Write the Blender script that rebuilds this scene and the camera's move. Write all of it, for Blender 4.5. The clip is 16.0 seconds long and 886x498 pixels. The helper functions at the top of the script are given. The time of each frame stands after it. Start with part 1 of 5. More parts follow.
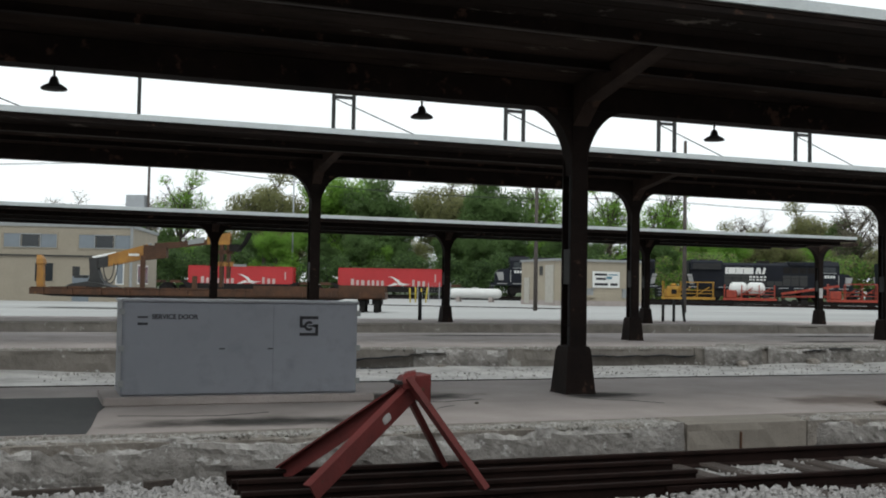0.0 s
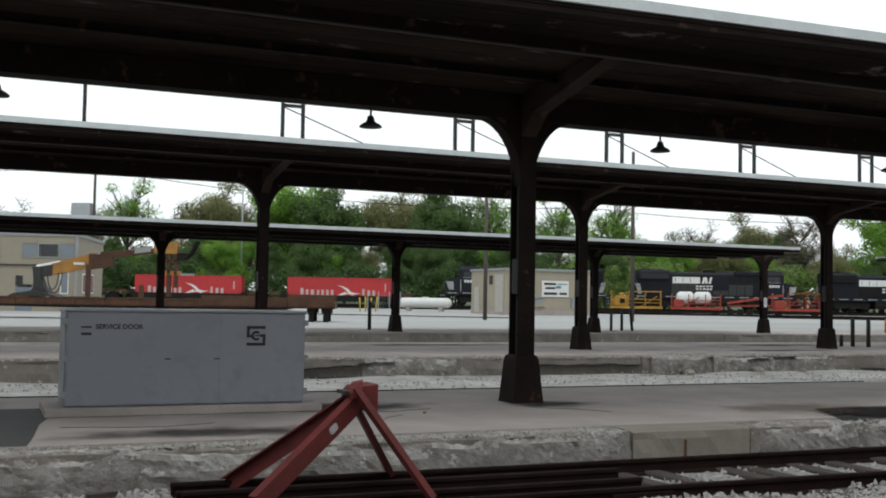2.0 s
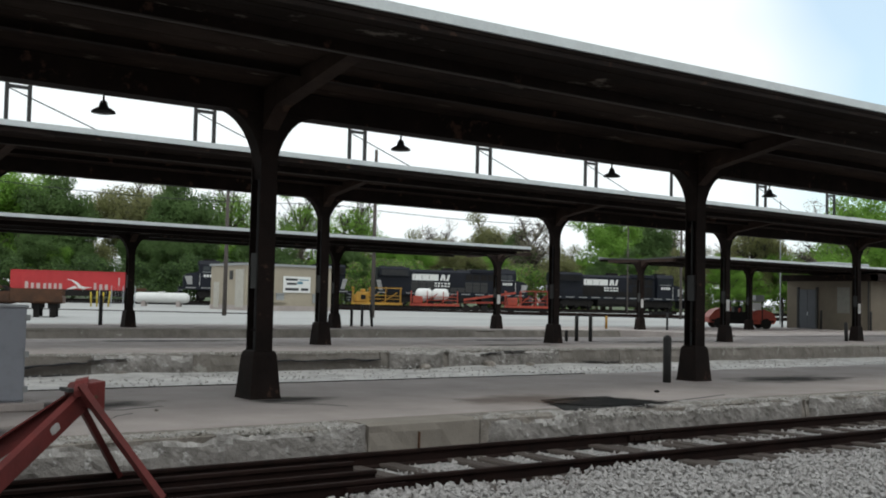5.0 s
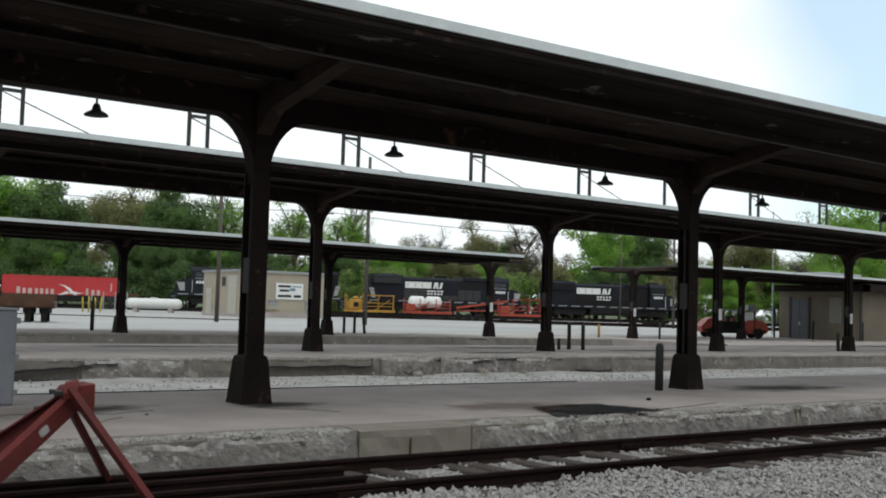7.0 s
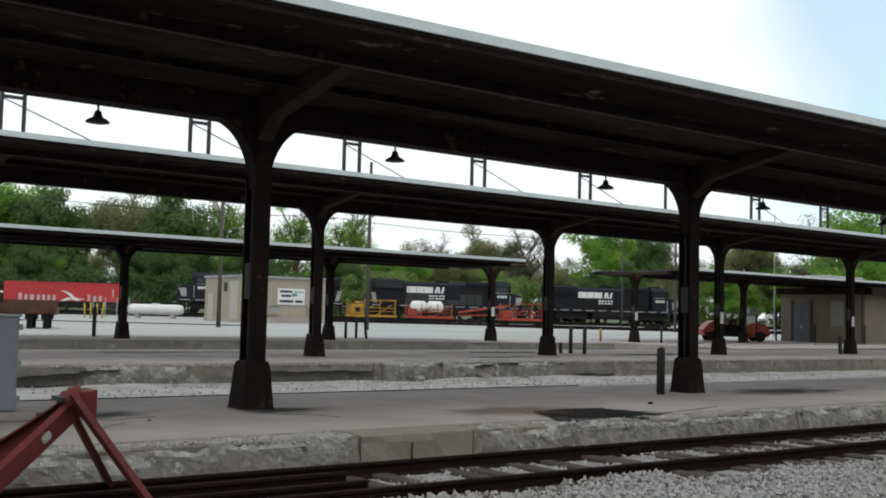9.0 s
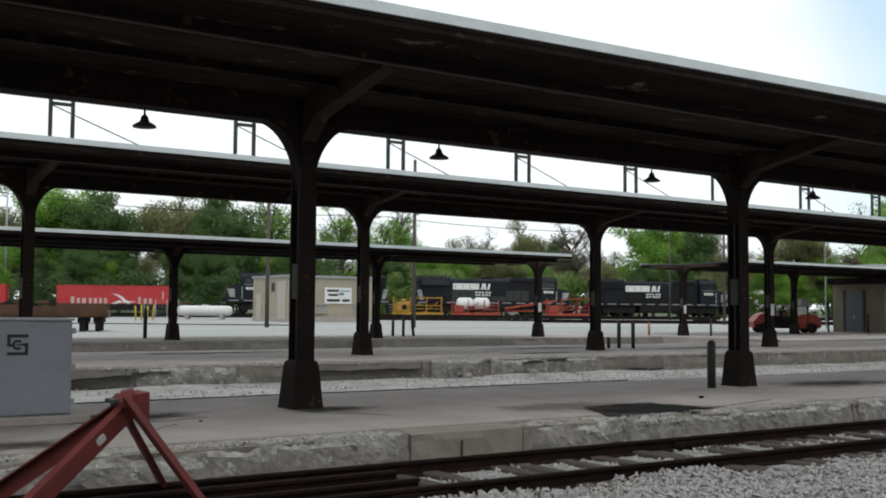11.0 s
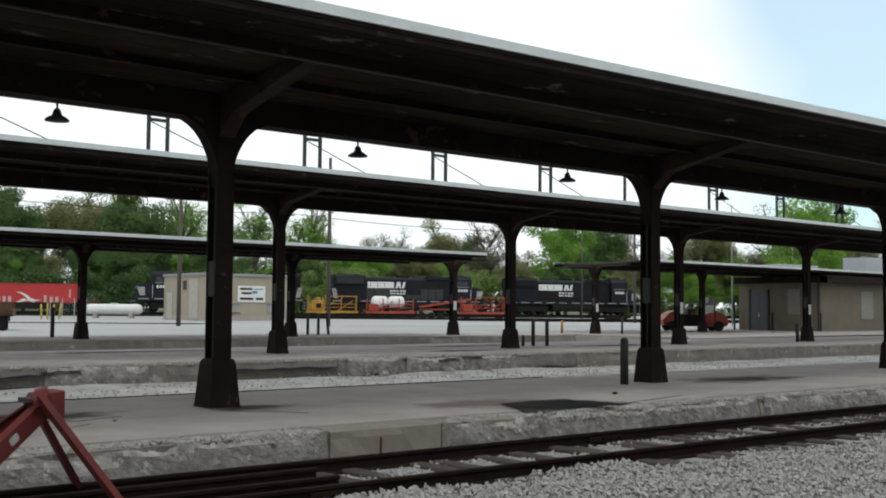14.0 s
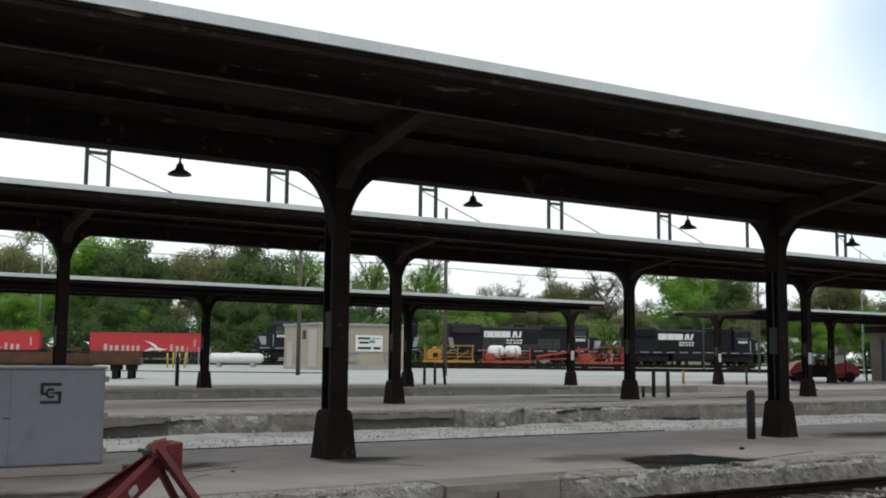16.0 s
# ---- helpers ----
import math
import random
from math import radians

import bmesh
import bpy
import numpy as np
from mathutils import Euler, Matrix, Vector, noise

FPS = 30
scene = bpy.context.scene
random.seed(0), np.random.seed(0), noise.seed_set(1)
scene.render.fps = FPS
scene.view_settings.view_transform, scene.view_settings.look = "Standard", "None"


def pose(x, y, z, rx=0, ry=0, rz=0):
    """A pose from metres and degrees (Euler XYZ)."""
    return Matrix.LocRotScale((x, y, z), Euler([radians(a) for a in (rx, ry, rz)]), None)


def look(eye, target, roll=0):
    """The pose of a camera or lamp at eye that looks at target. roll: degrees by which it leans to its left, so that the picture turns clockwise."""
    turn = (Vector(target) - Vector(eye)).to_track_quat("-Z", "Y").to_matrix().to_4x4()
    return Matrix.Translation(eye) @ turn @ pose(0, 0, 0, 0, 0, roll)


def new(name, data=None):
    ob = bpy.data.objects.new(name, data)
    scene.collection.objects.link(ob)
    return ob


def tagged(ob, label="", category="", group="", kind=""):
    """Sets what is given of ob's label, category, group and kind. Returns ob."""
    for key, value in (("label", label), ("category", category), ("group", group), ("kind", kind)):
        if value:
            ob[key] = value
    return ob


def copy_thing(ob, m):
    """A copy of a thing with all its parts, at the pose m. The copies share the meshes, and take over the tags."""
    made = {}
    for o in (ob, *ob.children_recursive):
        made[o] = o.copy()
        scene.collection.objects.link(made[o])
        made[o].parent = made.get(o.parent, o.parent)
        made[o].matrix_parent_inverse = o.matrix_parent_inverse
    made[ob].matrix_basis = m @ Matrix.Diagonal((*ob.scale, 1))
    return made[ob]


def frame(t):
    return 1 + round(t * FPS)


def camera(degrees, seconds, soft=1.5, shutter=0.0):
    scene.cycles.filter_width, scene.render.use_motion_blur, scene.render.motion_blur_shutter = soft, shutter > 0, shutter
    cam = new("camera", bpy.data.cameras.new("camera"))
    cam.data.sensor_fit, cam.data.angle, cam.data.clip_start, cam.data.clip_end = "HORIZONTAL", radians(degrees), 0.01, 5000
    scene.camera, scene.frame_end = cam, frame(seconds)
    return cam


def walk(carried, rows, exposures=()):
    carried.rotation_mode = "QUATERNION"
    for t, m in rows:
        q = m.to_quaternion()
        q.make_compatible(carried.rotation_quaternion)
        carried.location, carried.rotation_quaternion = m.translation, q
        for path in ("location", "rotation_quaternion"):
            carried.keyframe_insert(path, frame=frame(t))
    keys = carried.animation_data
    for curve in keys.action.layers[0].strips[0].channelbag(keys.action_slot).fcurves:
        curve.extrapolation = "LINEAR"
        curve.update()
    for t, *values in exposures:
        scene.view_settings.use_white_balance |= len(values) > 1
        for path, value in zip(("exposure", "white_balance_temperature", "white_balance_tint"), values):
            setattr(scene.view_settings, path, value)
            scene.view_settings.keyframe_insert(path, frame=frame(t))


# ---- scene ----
cam = camera(45.0, 16.0, 1.9)
PATH = [  # seconds, place, turn
    (0.0, -0.051, 0.008, 1.415, 92.28, -0.95, -20.75),
    (0.5, -0.047, -0.020, 1.421, 92.89, -0.53, -21.28),
    (1.0, -0.044, -0.034, 1.412, 92.91, -0.35, -21.57),
    (1.5, -0.035, -0.021, 1.419, 92.90, -0.34, -21.89),
    (2.0, -0.033, -0.014, 1.418, 92.82, -0.94, -23.41),
    (2.5, -0.037, -0.054, 1.423, 92.82, -1.63, -25.87),
    (3.0, -0.028, -0.070, 1.420, 92.73, -1.93, -27.60),
    (3.5, -0.013, -0.033, 1.413, 92.21, -1.77, -28.49),
    (4.0, 0.016, 0.016, 1.409, 91.91, -0.91, -32.24),
    (4.5, 0.009, 0.011, 1.417, 92.69, -1.61, -35.17),
    (5.0, 0.001, -0.029, 1.407, 92.87, -1.27, -37.16),
    (5.2, -0.017, -0.050, 1.417, 92.97, -1.14, -37.12),
    (7.5, 0.022, 0.001, 1.371, 93.38, -1.79, -37.53),
    (8.0, 0.020, 0.017, 1.373, 93.49, -1.66, -37.16),
    (8.5, 0.011, -0.015, 1.375, 93.68, -1.52, -36.85),
    (8.7, 0.005, -0.048, 1.380, 93.55, -1.44, -37.48),
    (10.8, 0.024, -0.024, 1.372, 93.42, -0.27, -35.62),
    (11.0, 0.015, -0.020, 1.386, 93.34, -0.44, -34.96),
    (11.5, 0.013, -0.026, 1.390, 93.64, -0.99, -34.08),
    (12.0, 0.009, 0.000, 1.397, 93.67, -1.28, -34.61),
    (12.5, 0.004, -0.023, 1.386, 93.61, -1.72, -35.47),
    (13.0, 0.005, -0.010, 1.390, 93.13, -1.59, -35.51),
    (13.5, -0.019, -0.017, 1.389, 93.90, -1.35, -36.68),
    (14.0, -0.070, -0.026, 1.373, 93.30, -0.43, -39.55),
    (14.5, 0.030, 0.078, 1.378, 93.34, -0.09, -36.80),
    (15.0, 0.099, 0.065, 1.386, 94.97, -0.34, -34.72),
    (15.5, 0.084, 0.095, 1.395, 94.19, 1.05, -34.31),
    (16.0, 0.046, 0.126, 1.398, 95.87, -0.54, -33.33),
]
walk(cam, [(t, pose(x, y, z, rx, ry, rz)) for t, x, y, z, rx, ry, rz in PATH], [(0.0, 0.0, 6300, 5), (16.0, 0.0, 6300, 5)])

# ---- world and light ----
world = bpy.data.worlds.new("overcast_sky")
scene.world = world
world.use_nodes = True
wn = world.node_tree
wn.nodes.clear()
sky = wn.nodes.new("ShaderNodeTexSky")
sky.sky_type = "NISHITA"
sky.sun_disc = False
sky.sun_elevation = radians(50)
sky.sun_rotation = radians(150)
sky.dust_density, sky.air_density, sky.ozone_density = 0.3, 1.3, 4.0
# thin cloud cover, with a patch of pale blue showing through
geo = wn.nodes.new("ShaderNodeTexCoord")
clouds = wn.nodes.new("ShaderNodeTexNoise")
clouds.inputs["Scale"].default_value = 1.6
clouds.inputs["Detail"].default_value = 4.0
ramp = wn.nodes.new("ShaderNodeValToRGB")
ramp.color_ramp.elements[0].position = 0.36
ramp.color_ramp.elements[0].color = (0.52, 0.52, 0.52, 1)
ramp.color_ramp.elements[1].position = 0.5
ramp.color_ramp.elements[1].color = (1, 1, 1, 1)
mixc = wn.nodes.new("ShaderNodeMix")
mixc.data_type = "RGBA"
mixc.inputs["B"].default_value = (10.6, 10.75, 10.9, 1)
bg = wn.nodes.new("ShaderNodeBackground")
bg.inputs["Strength"].default_value = 0.1
wout = wn.nodes.new("ShaderNodeOutputWorld")
wn.links.new(geo.outputs["Generated"], clouds.inputs["Vector"])
east = wn.nodes.new("ShaderNodeVectorMath")
east.operation = "DOT_PRODUCT"
east.inputs[1].default_value = (0.90, 0.34, 0.27)
thin = wn.nodes.new("ShaderNodeMapRange")
thin.interpolation_type = "SMOOTHSTEP"
thin.inputs["From Min"].default_value, thin.inputs["From Max"].default_value = 0.93, 1.0
thin.inputs["To Min"].default_value, thin.inputs["To Max"].default_value = 0.06, -0.14
cover = wn.nodes.new("ShaderNodeMath")
wn.links.new(geo.outputs["Generated"], east.inputs[0])
wn.links.new(east.outputs["Value"], thin.inputs["Value"])
wn.links.new(clouds.outputs["Fac"], cover.inputs[0])
wn.links.new(thin.outputs["Result"], cover.inputs[1])
wn.links.new(cover.outputs["Value"], ramp.inputs["Fac"])
wn.links.new(ramp.outputs["Color"], mixc.inputs["Factor"])
clear = wn.nodes.new("ShaderNodeVectorMath")
clear.operation = "MULTIPLY"
clear.inputs[1].default_value = (1.05, 1.55, 1.65)
wn.links.new(sky.outputs["Color"], clear.inputs[0])
wn.links.new(clear.outputs["Vector"], mixc.inputs["A"])
wn.links.new(mixc.outputs["Result"], bg.inputs["Color"])
wn.links.new(bg.outputs["Background"], wout.inputs["Surface"])
sun = new("sun", bpy.data.lights.new("sun", "SUN"))
sun.data.energy, sun.data.angle, sun.data.color = 0.8, radians(20), (1, 0.96, 0.9)
sun.matrix_world = look((0, 0, 50), (15, 25, 0))


# ---- materials ----
def mat(name, base, dark=None, rough=0.8, metal=0.0, scale=3.0, fine=40.0, bump=0.15, spots=None, spot_at=0.62, contrast=0.5, stretch=(1, 1, 1), gloss=0.5):
    """A surface with broad stains, fine grain and relief; spots: a third colour in patches."""
    m = bpy.data.materials.new(name)
    m.use_nodes = True
    nt = m.node_tree
    b = nt.nodes["Principled BSDF"]
    b.inputs["Roughness"].default_value, b.inputs["Metallic"].default_value, b.inputs["Specular IOR Level"].default_value = rough, metal, gloss
    tc = nt.nodes.new("ShaderNodeTexCoord")
    mp = nt.nodes.new("ShaderNodeMapping")
    mp.inputs["Scale"].default_value = stretch
    nt.links.new(tc.outputs["Object"], mp.inputs["Vector"])
    dark = dark or tuple(c * 0.6 for c in base)

    def tex(s, detail):
        n = nt.nodes.new("ShaderNodeTexNoise")
        n.inputs["Scale"].default_value, n.inputs["Detail"].default_value, n.inputs["Roughness"].default_value = s, detail, 0.65
        nt.links.new(mp.outputs["Vector"], n.inputs["Vector"])
        return n

    def blend(a, bcol, fac):
        x = nt.nodes.new("ShaderNodeMix")
        x.data_type = "RGBA"
        nt.links.new(fac, x.inputs["Factor"])
        for key, v in (("A", a), ("B", bcol)):
            if isinstance(v, tuple):
                x.inputs[key].default_value = (*v, 1)
            else:
                nt.links.new(v, x.inputs[key])
        return x.outputs["Result"]

    def step(src, lo, hi):
        r = nt.nodes.new("ShaderNodeMapRange")
        r.inputs["From Min"].default_value, r.inputs["From Max"].default_value = lo, hi
        nt.links.new(src, r.inputs["Value"])
        return r.outputs["Result"]

    big, small = tex(scale, 6), tex(fine, 3)
    col = blend(dark, base, step(big.outputs["Fac"], 0.5 - contrast / 2, 0.5 + contrast / 2))
    col = blend(col, tuple(c * 0.72 for c in base), step(small.outputs["Fac"], 0.52, 0.8))
    if spots:
        third = tex(scale * 1.7, 7)
        col = blend(col, spots, step(third.outputs["Fac"], spot_at, spot_at + 0.06))
    nt.links.new(col, b.inputs["Base Color"])
    if bump:
        bp = nt.nodes.new("ShaderNodeBump")
        bp.inputs["Strength"].default_value, bp.inputs["Distance"].default_value = bump, 0.02
        nt.links.new(small.outputs["Fac"], bp.inputs["Height"])
        nt.links.new(bp.outputs["Normal"], b.inputs["Normal"])
    return m


STEEL = mat("rusty_dark_steel", (0.024, 0.0155, 0.0128), (0.006, 0.0046, 0.0043), 0.75, 0.0, 1.7, 30, 0.25, (0.075, 0.043, 0.031), 0.605, gloss=0.12)
# Inner deck boards, paler than VALANCE: ground bounce is put into the colour.
SOFFIT = mat("sooty_ground_lit_boards", (0.058, 0.041, 0.033), (0.009, 0.0065, 0.006), 0.9, 0.0, 1.6, 20, 0.2, (0.15, 0.128, 0.108), 0.62, 0.4, (0.3, 1, 1), gloss=0.08)
ARM = mat("rust_browned_arm_steel", (0.062, 0.043, 0.035), (0.02, 0.014, 0.012), 0.8, 0.0, 1.9, 26, 0.25, (0.075, 0.047, 0.034), 0.61, gloss=0.1)
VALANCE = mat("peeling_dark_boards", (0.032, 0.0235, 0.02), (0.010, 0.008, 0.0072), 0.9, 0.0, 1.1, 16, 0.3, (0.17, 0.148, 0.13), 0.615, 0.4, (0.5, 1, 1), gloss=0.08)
# Paler than the steel: a thin highlight painted along the outer purlins.
FLANGE = mat("highlight_purlin_edge", (0.085, 0.075, 0.068), (0.04, 0.034, 0.03), 0.7, 0.0, 1.5, 30, 0.2, gloss=0.2)
RIM = mat("pale_metal_drip_edge", (0.66, 0.70, 0.70), (0.5, 0.53, 0.54), 0.5, 0.0, 2, 40, 0.05)
TAR = mat("tar_roofing", (0.10, 0.10, 0.10), (0.06, 0.06, 0.06), 0.9)
CONC = mat("worn_platform_concrete", (0.41, 0.36, 0.338), (0.262, 0.23, 0.215), 0.9, 0.0, 0.55, 28, 0.3, (0.15, 0.142, 0.137), 0.66, 0.38)
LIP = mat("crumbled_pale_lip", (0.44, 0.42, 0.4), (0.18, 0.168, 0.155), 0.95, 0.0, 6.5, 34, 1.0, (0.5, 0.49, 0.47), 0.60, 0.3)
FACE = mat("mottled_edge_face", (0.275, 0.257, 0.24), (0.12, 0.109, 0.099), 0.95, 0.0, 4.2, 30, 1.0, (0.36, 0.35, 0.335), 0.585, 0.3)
SOUND = mat("sound_tan_edge_concrete", (0.25, 0.222, 0.19), (0.19, 0.168, 0.143), 0.9, 0.0, 1.4, 30, 0.3, (0.15, 0.128, 0.1), 0.68, 0.5)
EDGE_FAR = mat("grey_edge_concrete", (0.225, 0.203, 0.18), (0.14, 0.126, 0.11), 0.95, 0.0, 1.6, 18, 1.0, (0.33, 0.32, 0.29), 0.62, 0.32)
EDGE = mat("crumbling_edge_concrete", (0.305, 0.273, 0.24), (0.115, 0.101, 0.086), 0.95, 0.0, 2.8, 26, 1.0, (0.42, 0.40, 0.37), 0.59, 0.34)
ASPHALT = mat("asphalt_patch", (0.055, 0.055, 0.056), (0.035, 0.035, 0.036), 0.85, 0.0, 2, 50, 0.4)
STAIN = mat("oily_stain", (0.032, 0.03, 0.029), (0.016, 0.015, 0.015), 0.9, 0.0, 2, 40, 0.2, (0.12, 0.118, 0.11), 0.62, gloss=0.15)
BALLAST = mat("pale_ballast_bed", (0.33, 0.328, 0.315), (0.17, 0.168, 0.162), 0.95, 0.0, 2.2, 16, 0.9)
STONE = mat("ballast_stones", (0.46, 0.44, 0.425), (0.21, 0.202, 0.197), 0.9, 0.0, 9, 60, 0.3, (0.11, 0.106, 0.102), 0.60)
GRAVEL = mat("bright_crushed_stone", (0.49, 0.472, 0.455), (0.22, 0.216, 0.206), 0.95, 0.0, 1.1, 14, 1.0, (0.16, 0.158, 0.15), 0.66, 0.4)
YARD = mat("pale_gravel_yard", (0.40, 0.40, 0.39), (0.29, 0.29, 0.28), 0.95, 0.0, 0.10, 3, 0.2, (0.19, 0.19, 0.186), 0.63, 0.35, (0.3, 1.3, 1))
GRASS = mat("rough_shady_grass", (0.075, 0.105, 0.035), (0.04, 0.055, 0.025), 0.95, 0.0, 0.25, 3, 0.3)
GREYBOX = mat("grey_painted_steel", (0.27, 0.28, 0.312), (0.222, 0.232, 0.26), 0.45, 0.0, 0.8, 3, 0.02, (0.295, 0.305, 0.332), 0.66)
RED = mat("faded_red_paint", (0.142, 0.0255, 0.0235), (0.068, 0.0155, 0.014), 0.6, 0.0, 3, 30, 0.15, (0.07, 0.03, 0.022), 0.68, gloss=0.25)
RAIL = mat("rusty_rail_steel", (0.023, 0.0125, 0.0105), (0.008, 0.006, 0.0055), 0.8, 0.0, 4, 40, 0.2, gloss=0.06)
WORN = mat("worn_rail_head", (0.046, 0.029, 0.024), (0.02, 0.014, 0.0125), 0.6, 0.2, 4, 40, 0.1, gloss=0.2)
WOOD = mat("weathered_sleeper_wood", (0.085, 0.066, 0.055), (0.04, 0.032, 0.028), 0.95, 0.0, 2, 30, 0.5, None, 0.6, 0.5, (6, 1, 6))
BLACK = mat("black_loco_paint", (0.010, 0.012, 0.019), (0.006, 0.007, 0.011), 0.5, 0.0, 0.4, 5, 0.05, (0.03, 0.029, 0.028), 0.72, gloss=0.2)
GRIME = mat("grimy_running_gear", (0.022, 0.02, 0.019), (0.011, 0.0105, 0.01), 0.9, 0.0, 2, 20, 0.2, gloss=0.15)
WHITE = mat("white_paint", (0.72, 0.72, 0.70), (0.6, 0.6, 0.58), 0.6, 0.0, 1, 10, 0.02)
FADED = mat("faded_white_paint", (0.55, 0.42, 0.40), (0.42, 0.3, 0.28), 0.6, 0.0, 2, 10, 0.02)
DASH = mat("dusty_white_paint", (0.34, 0.34, 0.33), (0.2, 0.2, 0.2), 0.6, 0.0, 2, 10, 0.02)
GLASS = mat("dark_window_glass", (0.03, 0.035, 0.04), (0.015, 0.018, 0.02), 0.12, 0.0, 0.5, 4, 0.0)
PANE = mat("pale_window_glass", (0.22, 0.25, 0.28), (0.13, 0.15, 0.17), 0.2, 0.0, 0.4, 4, 0.0)
CRED = mat("red_container_paint", (0.46, 0.022, 0.026), (0.34, 0.018, 0.02), 0.5, 0.0, 0.3, 6, 0.05)
RUST = mat("rusty_brown_steel", (0.105, 0.045, 0.02), (0.03, 0.016, 0.01), 0.85, 0.0, 1.5, 14, 0.3, (0.20, 0.10, 0.03), 0.64)
AMBER = mat("weathered_yellow_paint", (0.42, 0.20, 0.03), (0.15, 0.065, 0.018), 0.6, 0.0, 1.5, 14, 0.1, (0.12, 0.05, 0.02), 0.66)
YELLOW = mat("yellow_machine_paint", (0.52, 0.28, 0.025), (0.2, 0.1, 0.015), 0.5, 0.0, 1.5, 12, 0.1)
SAFETY = mat("safety_yellow_paint", (0.62, 0.47, 0.04), (0.42, 0.31, 0.03), 0.5, 0.0, 2, 12, 0.1)
ORANGE = mat("orange_red_machine_paint", (0.40, 0.05, 0.022), (0.17, 0.025, 0.014), 0.5, 0.0, 1.5, 12, 0.1)
TAN = mat("tan_painted_wall", (0.36, 0.315, 0.24), (0.28, 0.245, 0.19), 0.85, 0.0, 0.4, 8, 0.1)
OFFICE = mat("tan_office_wall", (0.315, 0.277, 0.215), (0.25, 0.218, 0.17), 0.85, 0.0, 0.4, 8, 0.1)
# The depot's tan, darkened in the colour for the shade of its canopy.
DEPOT_SHADED = mat("canopy_shaded_tan_brick", (0.19, 0.162, 0.122), (0.13, 0.11, 0.083), 0.9, 0.0, 0.7, 9, 0.2)
PALEDOOR = mat("dusty_cream_door", (0.44, 0.42, 0.37), (0.34, 0.32, 0.28), 0.7)
TRIM = mat("grey_roof_trim", (0.30, 0.31, 0.31), (0.22, 0.23, 0.23), 0.6)
BOARDED = mat("weathered_pale_board", (0.27, 0.265, 0.235), (0.2, 0.197, 0.175), 0.8)
DOOR = mat("grey_blue_door", (0.06, 0.07, 0.085), (0.045, 0.05, 0.06), 0.5)
POST = mat("dark_post_paint", (0.035, 0.035, 0.034), (0.02, 0.02, 0.02), 0.7)
POLE = mat("weathered_pole_wood", (0.10, 0.085, 0.075), (0.06, 0.05, 0.045), 0.95)
GALV = mat("galvanised_steel", (0.42, 0.44, 0.46), (0.34, 0.35, 0.37), 0.5, 0.4)
INK = mat("black_ink", (0.018, 0.018, 0.022), (0.014, 0.014, 0.018), 0.6)
TEAL = mat("blue_green_print", (0.10, 0.22, 0.28), (0.08, 0.18, 0.24), 0.6)
BARK = mat("grey_brown_bark", (0.10, 0.08, 0.065), (0.05, 0.042, 0.036), 0.95)


def leafy(name, bright, dim):
    """Thin leaves that let some light through, varied clump by clump."""
    m = mat(name, bright, dim, 0.7, 0, 0.4, 3, 0, gloss=0.2)
    nt = m.node_tree
    b, out = nt.nodes["Principled BSDF"], nt.nodes["Material Output"]
    thin = nt.nodes.new("ShaderNodeBsdfTranslucent")
    both = nt.nodes.new("ShaderNodeMixShader")
    both.inputs["Fac"].default_value = 0.58
    nt.links.new(b.inputs["Base Color"].links[0].from_socket, thin.inputs["Color"])
    nt.links.new(b.outputs["BSDF"], both.inputs[1])
    nt.links.new(thin.outputs["BSDF"], both.inputs[2])
    nt.links.new(both.outputs["Shader"], out.inputs["Surface"])
    return m


LEAVES = [leafy("fresh_green_leaves", (0.27, 0.45, 0.085), (0.16, 0.29, 0.055)),
          leafy("olive_spring_leaves", (0.29, 0.30, 0.13), (0.19, 0.195, 0.09)),
          leafy("dark_green_leaves", (0.15, 0.235, 0.08), (0.085, 0.14, 0.05)),
          leafy("pale_budding_twigs", (0.32, 0.285, 0.21), (0.2, 0.18, 0.135))]


# ---- mesh helpers ----
def box(bm, x0, x1, y0, y1, z0, z1):
    v = [bm.verts.new(c) for c in ((x0, y0, z0), (x1, y0, z0), (x1, y1, z0), (x0, y1, z0), (x0, y0, z1), (x1, y0, z1), (x1, y1, z1), (x0, y1, z1))]
    for f in ((3, 2, 1, 0), (4, 5, 6, 7), (0, 1, 5, 4), (1, 2, 6, 5), (2, 3, 7, 6), (3, 0, 4, 7)):
        bm.faces.new([v[i] for i in f])
    return v


def loft(bm, rings, caps=True):
    """Skin closed rings of equal count; ends capped."""
    vs = [[bm.verts.new(c) for c in r] for r in rings]
    n = len(vs[0])
    for a, b in zip(vs, vs[1:]):
        for i in range(n):
            bm.faces.new((a[i], a[(i + 1) % n], b[(i + 1) % n], b[i]))
    if caps:
        bm.faces.new(vs[0][::-1])
        bm.faces.new(vs[-1])
    return vs


def tube(bm, p, q, r, r2=None, seg=12):
    p, q = Vector(p), Vector(q)
    d = (q - p).normalized()
    u = d.orthogonal().normalized()
    w = d.cross(u)
    r2 = r if r2 is None else r2
    ring = lambda c, s: [c + (u * math.cos(a) + w * math.sin(a)) * s for a in [2 * math.pi * i / seg for i in range(seg)]]
    return loft(bm, [ring(p, r), ring(q, r2)])


def bar(bm, p, q, w, h, up=(0, 0, 1)):
    """A straight bar of rectangular section from p to q."""
    p, q = Vector(p), Vector(q)
    d = (q - p).normalized()
    side = d.cross(Vector(up)).normalized()
    top = side.cross(d)
    ring = lambda c: [c + side * a * w / 2 + top * b * h / 2 for a, b in ((-1, -1), (1, -1), (1, 1), (-1, 1))]
    return loft(bm, [ring(p), ring(q)])


